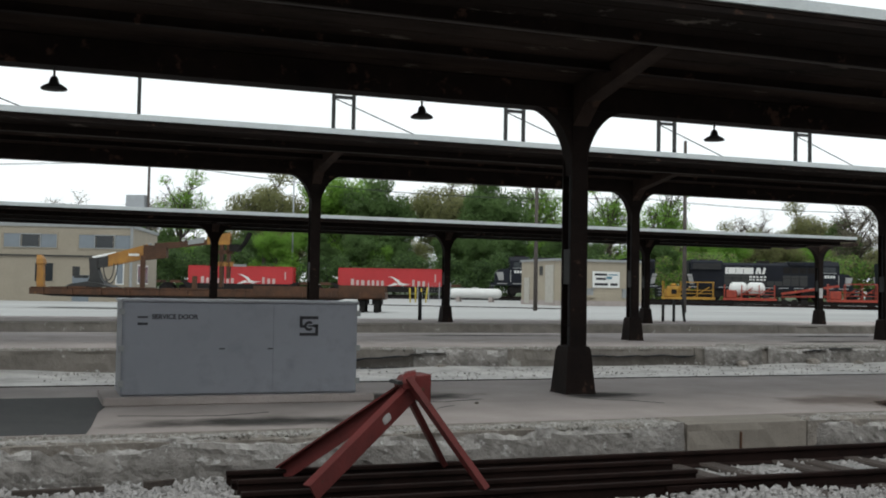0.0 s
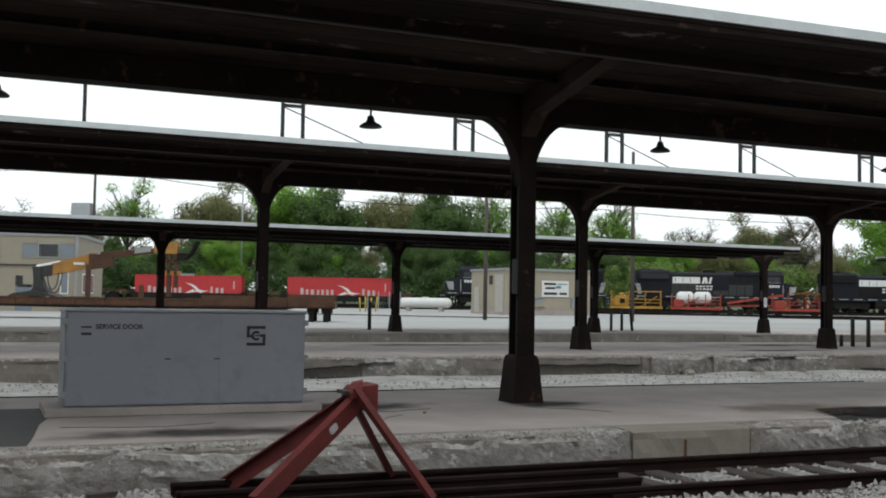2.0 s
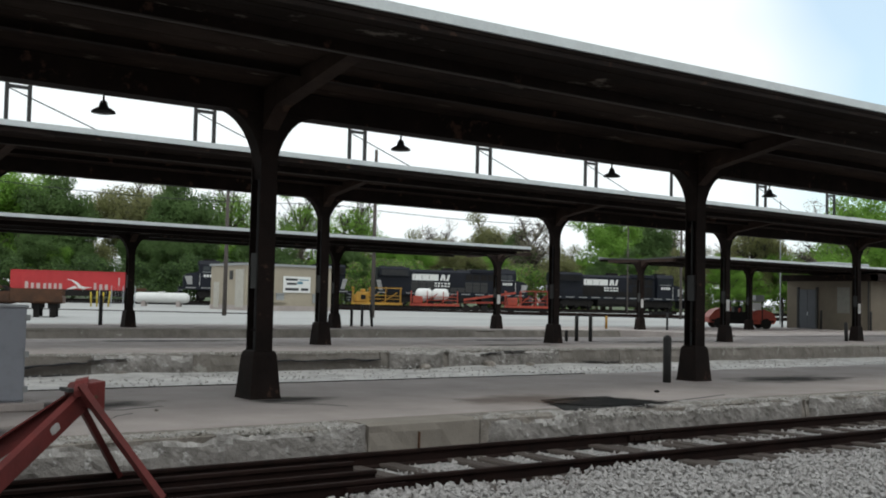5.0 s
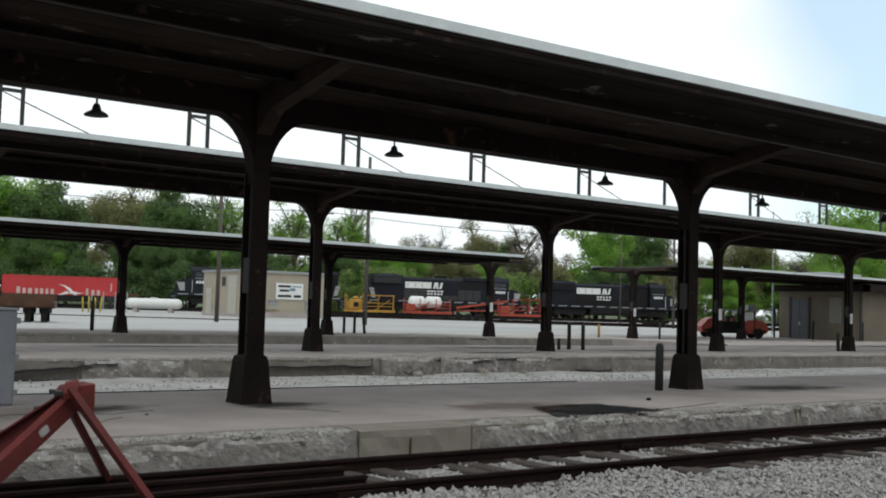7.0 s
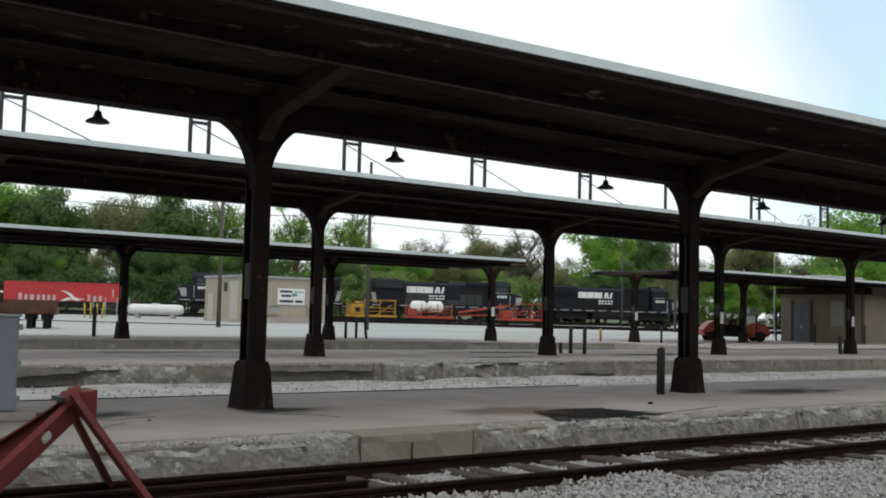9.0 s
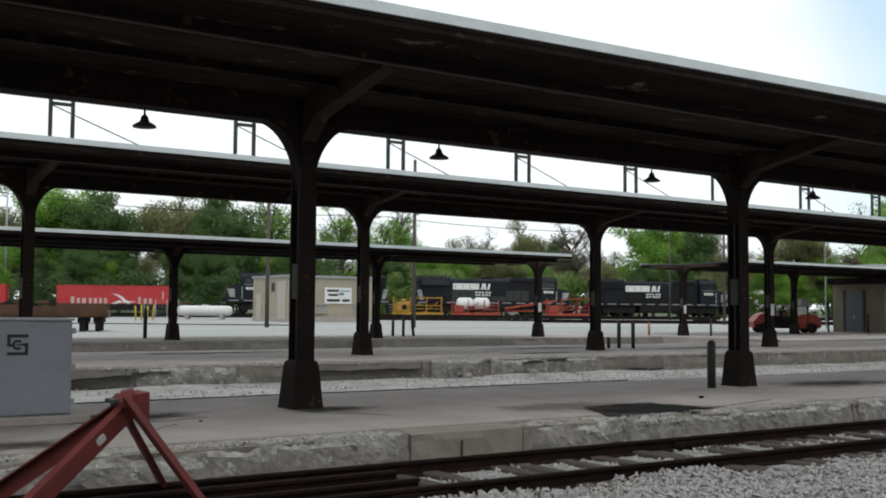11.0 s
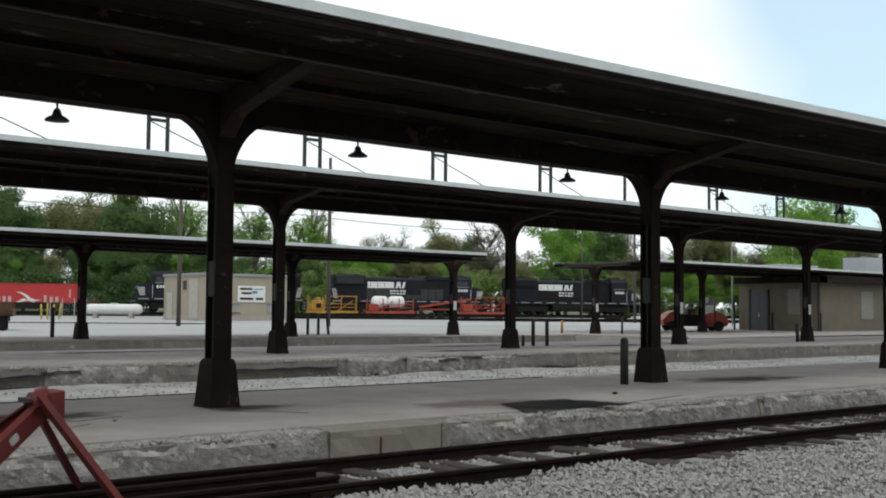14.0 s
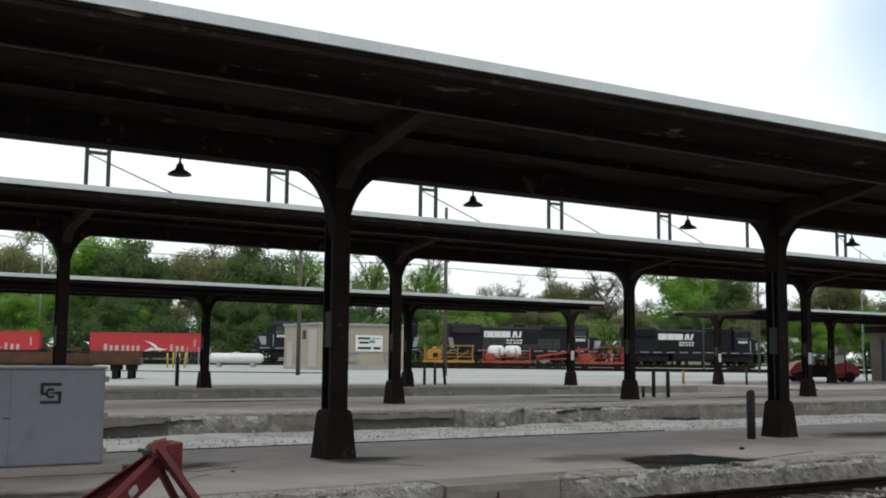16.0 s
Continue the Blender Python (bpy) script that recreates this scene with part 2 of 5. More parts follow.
def slab(bm, outline, axis, a, b):
    """An outline in two coordinates pushed out along the third (axis x, y or z) from a to b."""
    put = {"x": lambda u, v, t: (t, u, v), "y": lambda u, v, t: (u, t, v), "z": lambda u, v, t: (u, v, t)}[axis]
    return loft(bm, [[put(u, v, a) for u, v in outline], [put(u, v, b) for u, v in outline]])


def part(name, bm, material, parent=None, label="", smooth=False):
    bmesh.ops.recalc_face_normals(bm, faces=bm.faces[:])
    me = bpy.data.meshes.new(name)
    bm.to_mesh(me)
    bm.free()
    if smooth:
        me.shade_smooth()
    for m in material if isinstance(material, (list, tuple)) else (material,):
        me.materials.append(m)
    ob = new(name, me)
    ob.parent = parent
    if label:
        ob["label"] = label
    return ob


def thing(name, label, category, at=(0, 0, 0), rz=0, group="", kind=""):
    ob = new(name)
    ob.matrix_world = pose(*at, 0, 0, rz)
    return tagged(ob, label, category, group, kind)


def flat(name, material, label, category, *boxes):
    bm = bmesh.new()
    for b in boxes:
        box(bm, *b)
    return tagged(part(name, bm, material), label, category, "", "structure")


# ---- ground and platforms ----
flat("ground", BALLAST, "pale crushed stone ballast and gravel ground", "ground", (-900, 900, -900, 900, -0.8, -0.42))


def rise(x, y):
    """Height of the yard, which climbs gently towards the far tracks."""
    return 0.1 + 0.0055 * max(0.0, 0.4695 * x + 0.8829 * y - 50)


def sheet(name, material, label, category, x0, x1, y0, y1, n, lift=0.0):
    bm = bmesh.new()
    g = [[bm.verts.new((x0 + (x1 - x0) * i / n, y0 + (y1 - y0) * j / n, rise(x0 + (x1 - x0) * i / n, y0 + (y1 - y0) * j / n) + lift)) for j in range(n + 1)] for i in range(n + 1)]
    for i in range(n):
        for j in range(n):
            bm.faces.new((g[i][j], g[i + 1][j], g[i + 1][j + 1], g[i][j + 1]))
    return tagged(part(name, bm, material), label, category, "", "structure")


sheet("yard", YARD, "pale gravel and concrete yard beyond the platforms", "yard", -900, 1100, 46, 900, 40)
sheet("yard_east", CONC, "pale gravel and concrete ground at the platform's end", "yard", 42, 1100, 32.5, 46, 40)
flat("end_wall", CONC, "low concrete wall closing the track bed", "wall", (41.8, 42.2, 32.45, 46.1, -0.6, 0.17))
bm = bmesh.new()
nx, ny = 160, 8
g = [[bm.verts.new((-60 + i * 0.95, 15.86 + 7.9 * j / ny, -0.37 + 0.10 * noise.noise((i * 0.35, j * 0.8, 4)))) for j in range(ny + 1)] for i in range(nx + 1)]
for i in range(nx):
    for j in range(ny):
        bm.faces.new((g[i][j], g[i + 1][j], g[i + 1][j + 1], g[i][j + 1]))
tagged(part("gravel_bed", bm, GRAVEL), "bright crushed stone filling a disused track bed", "gravel", "", "structure")
flat("edge_strip", RAIL, "rusty steel strip along the platform's far edge", "edge strip", (-40, 15.8, 15.9, 15.95, -0.3, 0.012))


def rough_edge(name, x0, x1, y, z0, z1, parent, seed, material, lip=0.05, depth=0.5):
    """A block of old edge concrete with a worn, crumbled lip; its outer face looks towards -y."""
    bm = bmesh.new()
    nx = max(2, int((x1 - x0) / 0.11))
    prof = ((depth, z1, 0.0), (0.30, z1, 0.2), (0.13, z1, 0.5), (0.0, z1 - 0.02, 1.0), (0.0, z1 - 0.10, 1.0), (0.0, (z0 + z1) / 2, 0.8), (0.0, z0 + 0.08, 0.7), (-0.03, z0, 0.5))
    rows = []
    for i in range(nx + 1):
        x = x0 + (x1 - x0) * i / nx
        chip = max(0.0, noise.noise((x * 0.55, seed, 3.1))) * 1.6 + max(0.0, noise.noise((x * 2.3, seed, 9.0))) * 0.7
        row = []
        for k, (dy, z, w) in enumerate(prof):
            v = noise.noise((x * 2.6, z * 5 + k, seed))
            v2 = noise.noise((x * 9, z * 14 + k, seed + 5))
            oy = w * (0.035 * v + 0.02 * v2) + (lip * 1.7 * chip if k in (3, 4) else 0)
            oz = -w * lip * chip * (1.0 if k in (2, 3) else 0.25 if k == 1 else 0)
            row.append(bm.verts.new((x, y + dy + oy, z + oz)))
        rows.append(row)
    for a, b in zip(rows, rows[1:]):
        for k in range(len(prof) - 1):
            bm.faces.new((a[k], a[k + 1], b[k + 1], b[k]))
    for row in (rows[0], rows[-1]):
        back = [bm.verts.new((row[0].co.x, y + depth, z0))]
        bm.faces.new(row + back)
    return part(name, bm, material, parent)


def broken_lip(x0, x1, y, z, width, seed, parent):
    """Crumbled pale concrete along a platform's lip: a rough apron from the slab's broken rim down its face."""
    bm = bmesh.new()
    nx, nj = int((x1 - x0) / 0.06), 14
    grid = []
    for i in range(nx + 1):
        u = i / nx
        x = x0 + (x1 - x0) * u
        fade = min(1.0, u * nx / 6, (1 - u) * nx / 6)
        w = width * fade * (0.55 + 0.9 * abs(noise.noise((x * 0.9, seed, 2.0))) + 0.35 * noise.noise((x * 3.7, seed, 5.0)))
        drop = 0.05 + 0.10 * abs(noise.noise((x * 0.7, seed, 8.0)))
        foot = -0.46 + 0.24 * max(0.0, noise.noise((x * 0.5, seed, 11.0)))
        row = []
        for j in range(nj + 1):
            v = j / nj
            if v < 0.45:
                q = v / 0.45
                yy, zz = y + w * (1 - q), z + 0.006 - drop * fade * q ** 1.6
            else:
                q = (v - 0.45) / 0.55
                yy, zz = y - 0.055 * fade * math.sin(q * 2.2), z - drop * fade + (foot - z + drop * fade) * q
            k = fade * (0.0 if j == 0 else 0.4 if j == nj else 1.0)
            r1 = noise.noise((x * 4.5, v * 5, seed)) * 0.035 + noise.noise((x * 13, v * 13, seed + 3)) * 0.022
            row.append(bm.verts.new((x, yy - abs(r1) * k * (0.3 if v < 0.4 else 1.0), zz + r1 * k * (0.8 if v < 0.45 else 0.2))))
        grid.append(row)
    for p, q in zip(grid, grid[1:]):
        for j in range(nj):
            f = bm.faces.new((p[j], q[j], q[j + 1], p[j + 1]))
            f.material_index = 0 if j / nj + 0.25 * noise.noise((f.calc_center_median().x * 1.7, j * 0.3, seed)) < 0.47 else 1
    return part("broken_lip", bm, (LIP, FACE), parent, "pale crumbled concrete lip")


def platform(name, label, x0, x1, y0, y1, z, joints, seed, clean=()):
    """A slab with edge blocks along its near side; joints are the x of the gaps between blocks, clean the blocks that kept their face."""
    p = flat(name, CONC, label, "platform", (x0, x1, y0 + 0.5, y1, -0.6, z))
    marks = [x0, *joints, x1]
    for n, (a, b) in enumerate(zip(marks, marks[1:])):
        sound = n in clean
        rough_edge("edge_block", a + 0.008, b - 0.008, y0, -0.5, z - 0.004, p, seed + n * 7.3, SOUND if sound else EDGE if y0 < 15 else EDGE_FAR, 0.012 if sound else 0.05 if y0 < 15 else 0.08)
    return p


platform("platform_1", "worn grey concrete platform with a crumbling pale edge", -40, 80, 10.27, 15.9, 0.0, (-9.0, -1.8, 6.78, 8.42, 15.2, 24.0, 34.0, 46.0), 1.0, (3,))
near_platform = bpy.data.objects["platform_1"]
for a, b, w, sd in ((-6.0, 1.2, 0.22, 2.0), (1.0, 5.1, 0.30, 5.0), (4.9, 6.74, 0.48, 9.0), (8.46, 10.2, 0.42, 14.0), (10.0, 12.6, 0.34, 19.0), (12.3, 15.1, 0.46, 23.0), (15.3, 24.0, 0.3, 29.0), (24.1, 34.0, 0.3, 35.0)):
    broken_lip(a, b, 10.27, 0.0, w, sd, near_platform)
platform("platform_2", "worn grey concrete platform with a cracked edge", -60, 90, 23.7, 32.5, 0.08, (-20.0, -6.0, 5.0, 15.93, 25.05, 40.0, 60.0), 40.0)
platform("platform_3", "grey concrete platform beside the gravel yard", -60, 42, 39.5, 46.1, 0.16, (-30.0, -10.0, 8.0, 20.6, 31.0), 80.0)


def smudge(name, base, power=1.0, edge=(1.35, 0.75)):
    """A dark smear that thins out unevenly towards its rim."""
    m = mat(name, base, tuple(v * 0.5 for v in base), 0.9, 0.0, 2, 40, 0.1, gloss=0.1)
    nt = m.node_tree
    b, out = nt.nodes["Principled BSDF"], nt.nodes["Material Output"]
    tc = nt.nodes.new("ShaderNodeTexCoord")
    off = nt.nodes.new("ShaderNodeVectorMath")
    off.operation = "SUBTRACT"
    off.inputs[1].default_value = (0.5, 0.5, 0.5)
    flatten = nt.nodes.new("ShaderNodeVectorMath")
    flatten.operation = "MULTIPLY"
    flatten.inputs[1].default_value = (2, 2, 0)
    size = nt.nodes.new("ShaderNodeVectorMath")
    size.operation = "LENGTH"
    n = nt.nodes.new("ShaderNodeTexNoise")
    n.inputs["Scale"].default_value, n.inputs["Detail"].default_value = 2.2, 6
    add = nt.nodes.new("ShaderNodeMath")
    r = nt.nodes.new("ShaderNodeMapRange")
    r.inputs["From Min"].default_value, r.inputs["From Max"].default_value = edge
    r.inputs["To Max"].default_value = power
    clear = nt.nodes.new("ShaderNodeBsdfTransparent")
    both = nt.nodes.new("ShaderNodeMixShader")
    nt.links.new(tc.outputs["Generated"], off.inputs[0])
    nt.links.new(off.outputs["Vector"], flatten.inputs[0])
    nt.links.new(flatten.outputs["Vector"], size.inputs[0])
    nt.links.new(tc.outputs["Object"], n.inputs["Vector"])
    nt.links.new(size.outputs["Value"], add.inputs[0])
    nt.links.new(n.outputs["Fac"], add.inputs[1])
    nt.links.new(add.outputs["Value"], r.inputs["Value"])
    nt.links.new(r.outputs["Result"], both.inputs["Fac"])
    nt.links.new(clear.outputs["BSDF"], both.inputs[1])
    nt.links.new(b.outputs["BSDF"], both.inputs[2])
    nt.links.new(both.outputs["Shader"], out.inputs["Surface"])
    return m


SMEAR = smudge("oily_smear", (0.012, 0.0115, 0.011), 0.97, (1.45, 1.15))
RUSTY = smudge("rusty_smear", (0.15, 0.095, 0.065), 0.42, (1.45, 0.9))
DAMP = smudge("damp_smear", (0.07, 0.068, 0.064), 0.75)


def blotch(name, material, label, cx, cy, rx, ry, z, seed, n=40, power=0.25):
    """A thin flat patch with an uneven outline."""
    bm = bmesh.new()
    pts = []
    for i in range(n):
        a = 2 * math.pi * i / n
        r = 1 + power * 1.6 * noise.noise((math.cos(a) * 1.7, math.sin(a) * 1.7, seed))
        pts.append((cx + rx * r * math.cos(a), cy + ry * r * math.sin(a)))
    slab(bm, pts, "z", z - 0.02, z + 0.004)
    return tagged(part(name, bm, material), label, "patch", "", "structure")


bm = bmesh.new()
slab(bm, [(-6, 10.95), (0.1, 10.82), (0.42, 10.8), (0.5, 11.4), (0.62, 12.6), (0.95, 14.3), (-6, 14.4)], "z", -0.02, 0.005)
tagged(part("asphalt_patch", bm, ASPHALT), "dark asphalt repair patch in the concrete platform", "patch", "", "structure")
bm = bmesh.new()
slab(bm, [(10.78, 11.77), (11.51, 11.88), (12.25, 11.82), (11.95, 11.00), (11.67, 10.42), (10.76, 10.42), (10.19, 10.42), (10.03, 10.42)], "z", -0.02, 0.004)
tagged(part("asphalt_patch", bm, STAIN), "dark oily asphalt patch at the platform edge", "patch", "", "structure")
blotch("oil_stain", SMEAR, "dark oily stain on the platform concrete", 11.45, 11.1, 1.15, 0.75, 0.001, 3.0, 40, 0.1)
blotch("rust_stain", RUSTY, "rusty brown stain on the platform concrete", 10.5, 11.9, 1.5, 0.8, 0.002, 8.0, 40, 0.2)
for cx, cy, rx, ry, z in ((22.5, 26.3, 2.8, 0.6, 0.08), (31.5, 27.8, 3.6, 0.7, 0.08), (4.4, 13.6, 1.5, 0.7, 0.0), (19.0, 13.2, 2.4, 0.9, 0.0), (7.4, 13.3, 0.9, 0.7, 0.0), (2.2, 11.4, 1.8, 0.5, 0.0), (26.0, 30.0, 4.0, 0.9, 0.08), (13.0, 30.5, 4.0, 0.8, 0.08)):
    blotch("damp_mark", DAMP, "faint dark damp mark on the concrete", cx, cy, rx, ry, z, cx, 40, 0.1)


def crack(points, z, w=0.02, lab="dark crack in the concrete"):
    bm = bmesh.new()
    pts = [Vector((x, y, z)) for x, y in points]
    fine = []
    for a, b in zip(pts, pts[1:]):
        for k in range(6):
            c = a.lerp(b, k / 6)
            fine.append((c.x + 0.05 * noise.noise(c * 3), c.y + 0.05 * noise.noise(c * 3 + Vector((7, 0, 0)))))
    out = [(x, y - w) for x, y in fine] + [(x, y + w * (0.3 + abs(noise.noise((x * 5, y, 1))))) for x, y in reversed(fine)]
    slab(bm, out, "z", z - 0.01, z + 0.004)
    return tagged(part("crack", bm, INK), lab, "crack", "", "structure")


crack([(6.9, 13.0), (7.5, 12.5), (7.7, 12.1)], 0.0)
crack([(4.3, 13.1), (4.9, 12.9), (5.6, 13.2)], 0.0)
crack([(4.2, 11.7), (4.6, 12.3), (4.9, 12.5)], 0.0, 0.012)
crack([(12.4, 10.75), (13.3, 10.95), (14.6, 11.3)], 0.0, 0.03)
crack([(0.8, 12.2), (1.9, 12.0), (2.6, 12.3)], 0.0, 0.012)
crack([(17.6, 24.4), (19.0, 25.1), (20.4, 24.9)], 0.08, 0.03)
crack([(21.5, 24.3), (23.0, 24.9), (24.2, 25.6)], 0.08, 0.05)
# fractures along the second platform's face
def fracture(x0, x1, z0, z1, w, seed):
    bm = bmesh.new()
    n = max(8, int((x1 - x0) / 0.12))
    pts = [(x0 + (x1 - x0) * i / n, z0 + (z1 - z0) * i / n + 0.035 * noise.noise((i * 0.23, seed, 0)) + 0.02 * noise.noise((i * 0.9, seed, 0))) for i in range(n + 1)]
    low = [(x, z - w * min(1, i / 3, (n - i) / 3) * (0.35 + abs(noise.noise((x * 1.7, seed, 1)))) - 0.004) for i, (x, z) in enumerate(pts)]
    slab(bm, pts + low[::-1], "y", 23.58, 23.9)
    tagged(part("crack", bm, INK), "long dark fracture along the platform face", "crack", "", "structure")


for k, f in enumerate(((5.9, 8.1, -0.18, -0.09, 0.05), (8.1, 9.0, -0.06, 0.0, 0.03), (12.6, 15.9, -0.13, -0.12, 0.035), (19.3, 20.1, -0.03, 0.03, 0.05), (20.2, 21.0, 0.04, 0.05, 0.05), (6.3, 8.2, -0.36, -0.33, 0.015), (23.4, 25.0, -0.30, -0.33, 0.015))):
    fracture(*f, k * 3.7)


far_platform = bpy.data.objects["platform_2"]
for a, b, w, sd in ((8.2, 10.6, 0.5, 45.0), (16.2, 18.0, 0.35, 53.0), (18.2, 22.4, 1.0, 57.0)):
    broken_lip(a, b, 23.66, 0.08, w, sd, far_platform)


# ---- unseen wall added behind the camera to cut the frontal light ----
BLOCKER = mat("blocker_dark_brick", (0.16, 0.10, 0.08), (0.10, 0.065, 0.052), 0.9, 0.0, 0.6, 12, 0.3)
flat("unseen_blocker_wall", BLOCKER, "plain wall added out of view to block light from behind", "wall", (-60, 90, -6.4, -6.0, -0.6, 6.6))


# ---- canopies ----
def column(at, top, plate):
    """Riveted H column on a cast plinth, with curved knees to both sides under the girder."""
    c = thing("canopy_column", "dark rusty steel canopy column on a tapered cast base", "column", at, 0, "canopy columns")
    bm = bmesh.new()
    loft(bm, [[(-s, -s, z), (s, -s, z), (s, s, z), (-s, s, z)] for s, z in ((0.245, 0), (0.235, 0.04), (0.188, 0.60), (0.17, 0.66), (0.14, 0.68))])
    part("plinth", bm, STEEL, c)
    for y in (-0.15, 0.12):
        bm = bmesh.new()
        box(bm, -0.13, 0.13, y, y + 0.03, 0.6, top)
        part("flange", bm, STEEL, c)
    bm = bmesh.new()
    box(bm, -0.012, 0.012, -0.12, 0.12, 0.6, top)
    part("web", bm, STEEL, c)
    for z in (0.95, 2.0):
        bm = bmesh.new()
        box(bm, -0.09, -0.02, -0.12, 0.12, z, z + 0.02)
        for k in range(5):
            box(bm, -0.11, 0.11, -0.158, -0.15, z + 0.04 + k * 0.12, z + 0.06 + k * 0.12)
        part("tie_plate", bm, STEEL, c)
    for sx in (-1, 1):
        bm = bmesh.new()
        w, h = 0.66, 0.95
        arc = [(sx * (0.1 + w - w * math.cos(a)), top - h + h * math.sin(a)) for a in [math.pi / 2 * i / 10 for i in range(11)]]
        slab(bm, [(sx * 0.05, top - h)] + arc + [(sx * (0.1 + w), top + 0.05), (sx * 0.05, top + 0.05)], "y", -0.13, 0.13)
        part("knee_bracket", bm, STEEL, c)
    bm = bmesh.new()
    tube(bm, (-0.06, 0.03, 0.66), (-0.06, 0.03, top - 0.9), 0.022, seg=8)
    part("conduit", bm, POST, c)
    bm = bmesh.new()
    box(bm, -0.125, -0.012, -0.09, 0.09, 1.55, 2.05)
    part("junction_box", bm, POST, c)
    if plate:
        bm = bmesh.new()
        box(bm, -0.12, 0.08, -0.165, -0.16, 1.25, 1.7)
        part("notice", bm, WHITE, c, "small white paper notice")
    return c


def warp(bm, x0, x1, off, climb):
    """Let the near roof edge climb gently with x, the outer strip of the deck following it."""
    if not climb:
        return
    for x in (0.0, 8.0, 26.0):
        if x0 < x < x1:
            bmesh.ops.bisect_plane(bm, geom=bm.verts[:] + bm.edges[:] + bm.faces[:], plane_co=(x, 0, 0), plane_no=(1, 0, 0))
    for v in bm.verts:
        v.co.z += climb * (min(max(v.co.x, 0.0), 26.0) - 8.0) * max(0.0, (-v.co.y / off - 0.7) / 0.3)


def canopy(y, x0, x1, girder, rim, off, cols, z0, climb=0.0):
    """A butterfly roof: central girder, rising arms at each column, edge purlins, boarded deck and pale drip edge."""
    c = thing("platform_canopy", "long dark steel butterfly platform canopy with a pale roof edge", "canopy", (0, y, 0), 0, "platform canopies")
    soff = rim - 0.17
    mid = girder + min(0.36, (soff - girder) * 0.62)
    bm = bmesh.new()
    box(bm, x0, x1, -0.15, 0.15, girder, girder + 0.03)
    part("girder_flange", bm, STEEL, c)
    for gy in (-0.15, 0.12):
        bm = bmesh.new()
        box(bm, x0, x1, gy, gy + 0.03, girder + 0.03, mid)
        part("girder_web", bm, STEEL, c)
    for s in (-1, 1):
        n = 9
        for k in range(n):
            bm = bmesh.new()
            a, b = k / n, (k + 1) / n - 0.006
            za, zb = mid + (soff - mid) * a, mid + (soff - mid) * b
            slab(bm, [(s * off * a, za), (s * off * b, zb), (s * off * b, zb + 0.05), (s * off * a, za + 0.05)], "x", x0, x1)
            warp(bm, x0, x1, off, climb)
            # outer strip darker; the inner boards' paler colour carries light from the ground
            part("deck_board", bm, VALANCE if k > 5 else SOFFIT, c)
        for frac, h in ((0.70, 0.15), (0.33, 0.10)):
            py = s * off * frac
            pz = mid + (soff - mid) * frac
            bm = bmesh.new()
            box(bm, x0, x1, py - 0.015, py + 0.015, pz - h, pz)
            part("purlin", bm, STEEL, c)
            bm = bmesh.new()
            box(bm, x0, x1, py - (0.03 if h > 0.12 else 0.06), py + (0.03 if h > 0.12 else 0.06), pz - h - 0.02, pz - h)
            # only the outer flange takes the painted highlight
            part("purlin_flange", bm, FLANGE if h > 0.12 else STEEL, c)
        bm = bmesh.new()
        box(bm, x0, x1, s * off - 0.025, s * off + 0.025, rim - 0.125, rim)
        warp(bm, x0, x1, off, climb)
        part("roof_edge", bm, RIM, c, "pale metal roof edge strip")
        bm = bmesh.new()
        box(bm, x0, x1, s * (off - 0.06) - 0.02, s * (off - 0.06) + 0.02, soff - 0.07, rim - 0.13)
        warp(bm, x0, x1, off, climb)
        part("fascia_board", bm, STEEL, c)
        py, pz = s * off * 0.70, mid + (soff - mid) * 0.70
        for x in cols:
            bm = bmesh.new()
            slab(bm, [(s * 0.1, girder - 0.28), (s * 0.14, mid), (py, pz - 0.01), (py, pz - 0.15), (s * 0.5, girder + 0.06)], "x", x - 0.12, x + 0.12)
            part("arm", bm, ARM, c)
    bm = bmesh.new()
    slab(bm, [(-off + 0.03, rim - 0.03), (0, mid + 0.12), (off - 0.03, rim - 0.03), (off - 0.03, rim - 0.1), (0, mid + 0.06), (-off + 0.03, rim - 0.1)], "x", x0, x1)
    warp(bm, x0, x1, off, climb)
    part("roofing", bm, TAR, c)
    return c


SPANS = ((13.71, -40, 70, 4.05, 4.92, 3.485, [7.15 + 9.45 * k for k in range(-2, 6)], 0.0, 0.0125),
         (27.52, -60, 90, 4.42, 5.16, 3.485, [16.35 + (9.40 if k > 0 else 9.63) * k for k in range(-4, 6)], 0.08),
         (41.25, -60, 33.8, 3.77, 4.13, 3.485, [15.7 + 9.49 * k for k in range(-5, 3)], 0.16),
         (41.25, 45.4, 95, 3.86, 4.28, 3.485, [45.2, 55.0, 64.6], 0.13))
for n, span in enumerate(SPANS):
    canopy(*span)
    for k, x in enumerate(span[6]):
        column((x, span[0], span[7]), span[3] - span[7] + 0.01, (n, k) in ((2, 7), (3, 0), (1, 6), (1, 7)))


def pendant(x):
    p = thing("pendant_lamp", "dark enamel pendant lamp hanging under the canopy girder", "lamp", (x, 13.71, 3.78), 0, "canopy pendant lamps")
    bm = bmesh.new()
    ring = lambda r, z: [(r * math.cos(a), r * math.sin(a), z) for a in [2 * math.pi * i / 20 for i in range(20)]]
    loft(bm, [ring(r, z) for r, z in ((0.155, 0.0), (0.15, 0.022), (0.11, 0.05), (0.062, 0.075), (0.045, 0.14), (0.03, 0.16))])
    part("shade", bm, POST, p, "", True)
    bm = bmesh.new()
    tube(bm, (0, 0, 0.155), (0, 0, 0.30), 0.014)
    part("stem", bm, POST, p)
    return p


for k in range(-3, 12):
    pendant(7.15 - 9.45 / 4 + 4.725 * k)


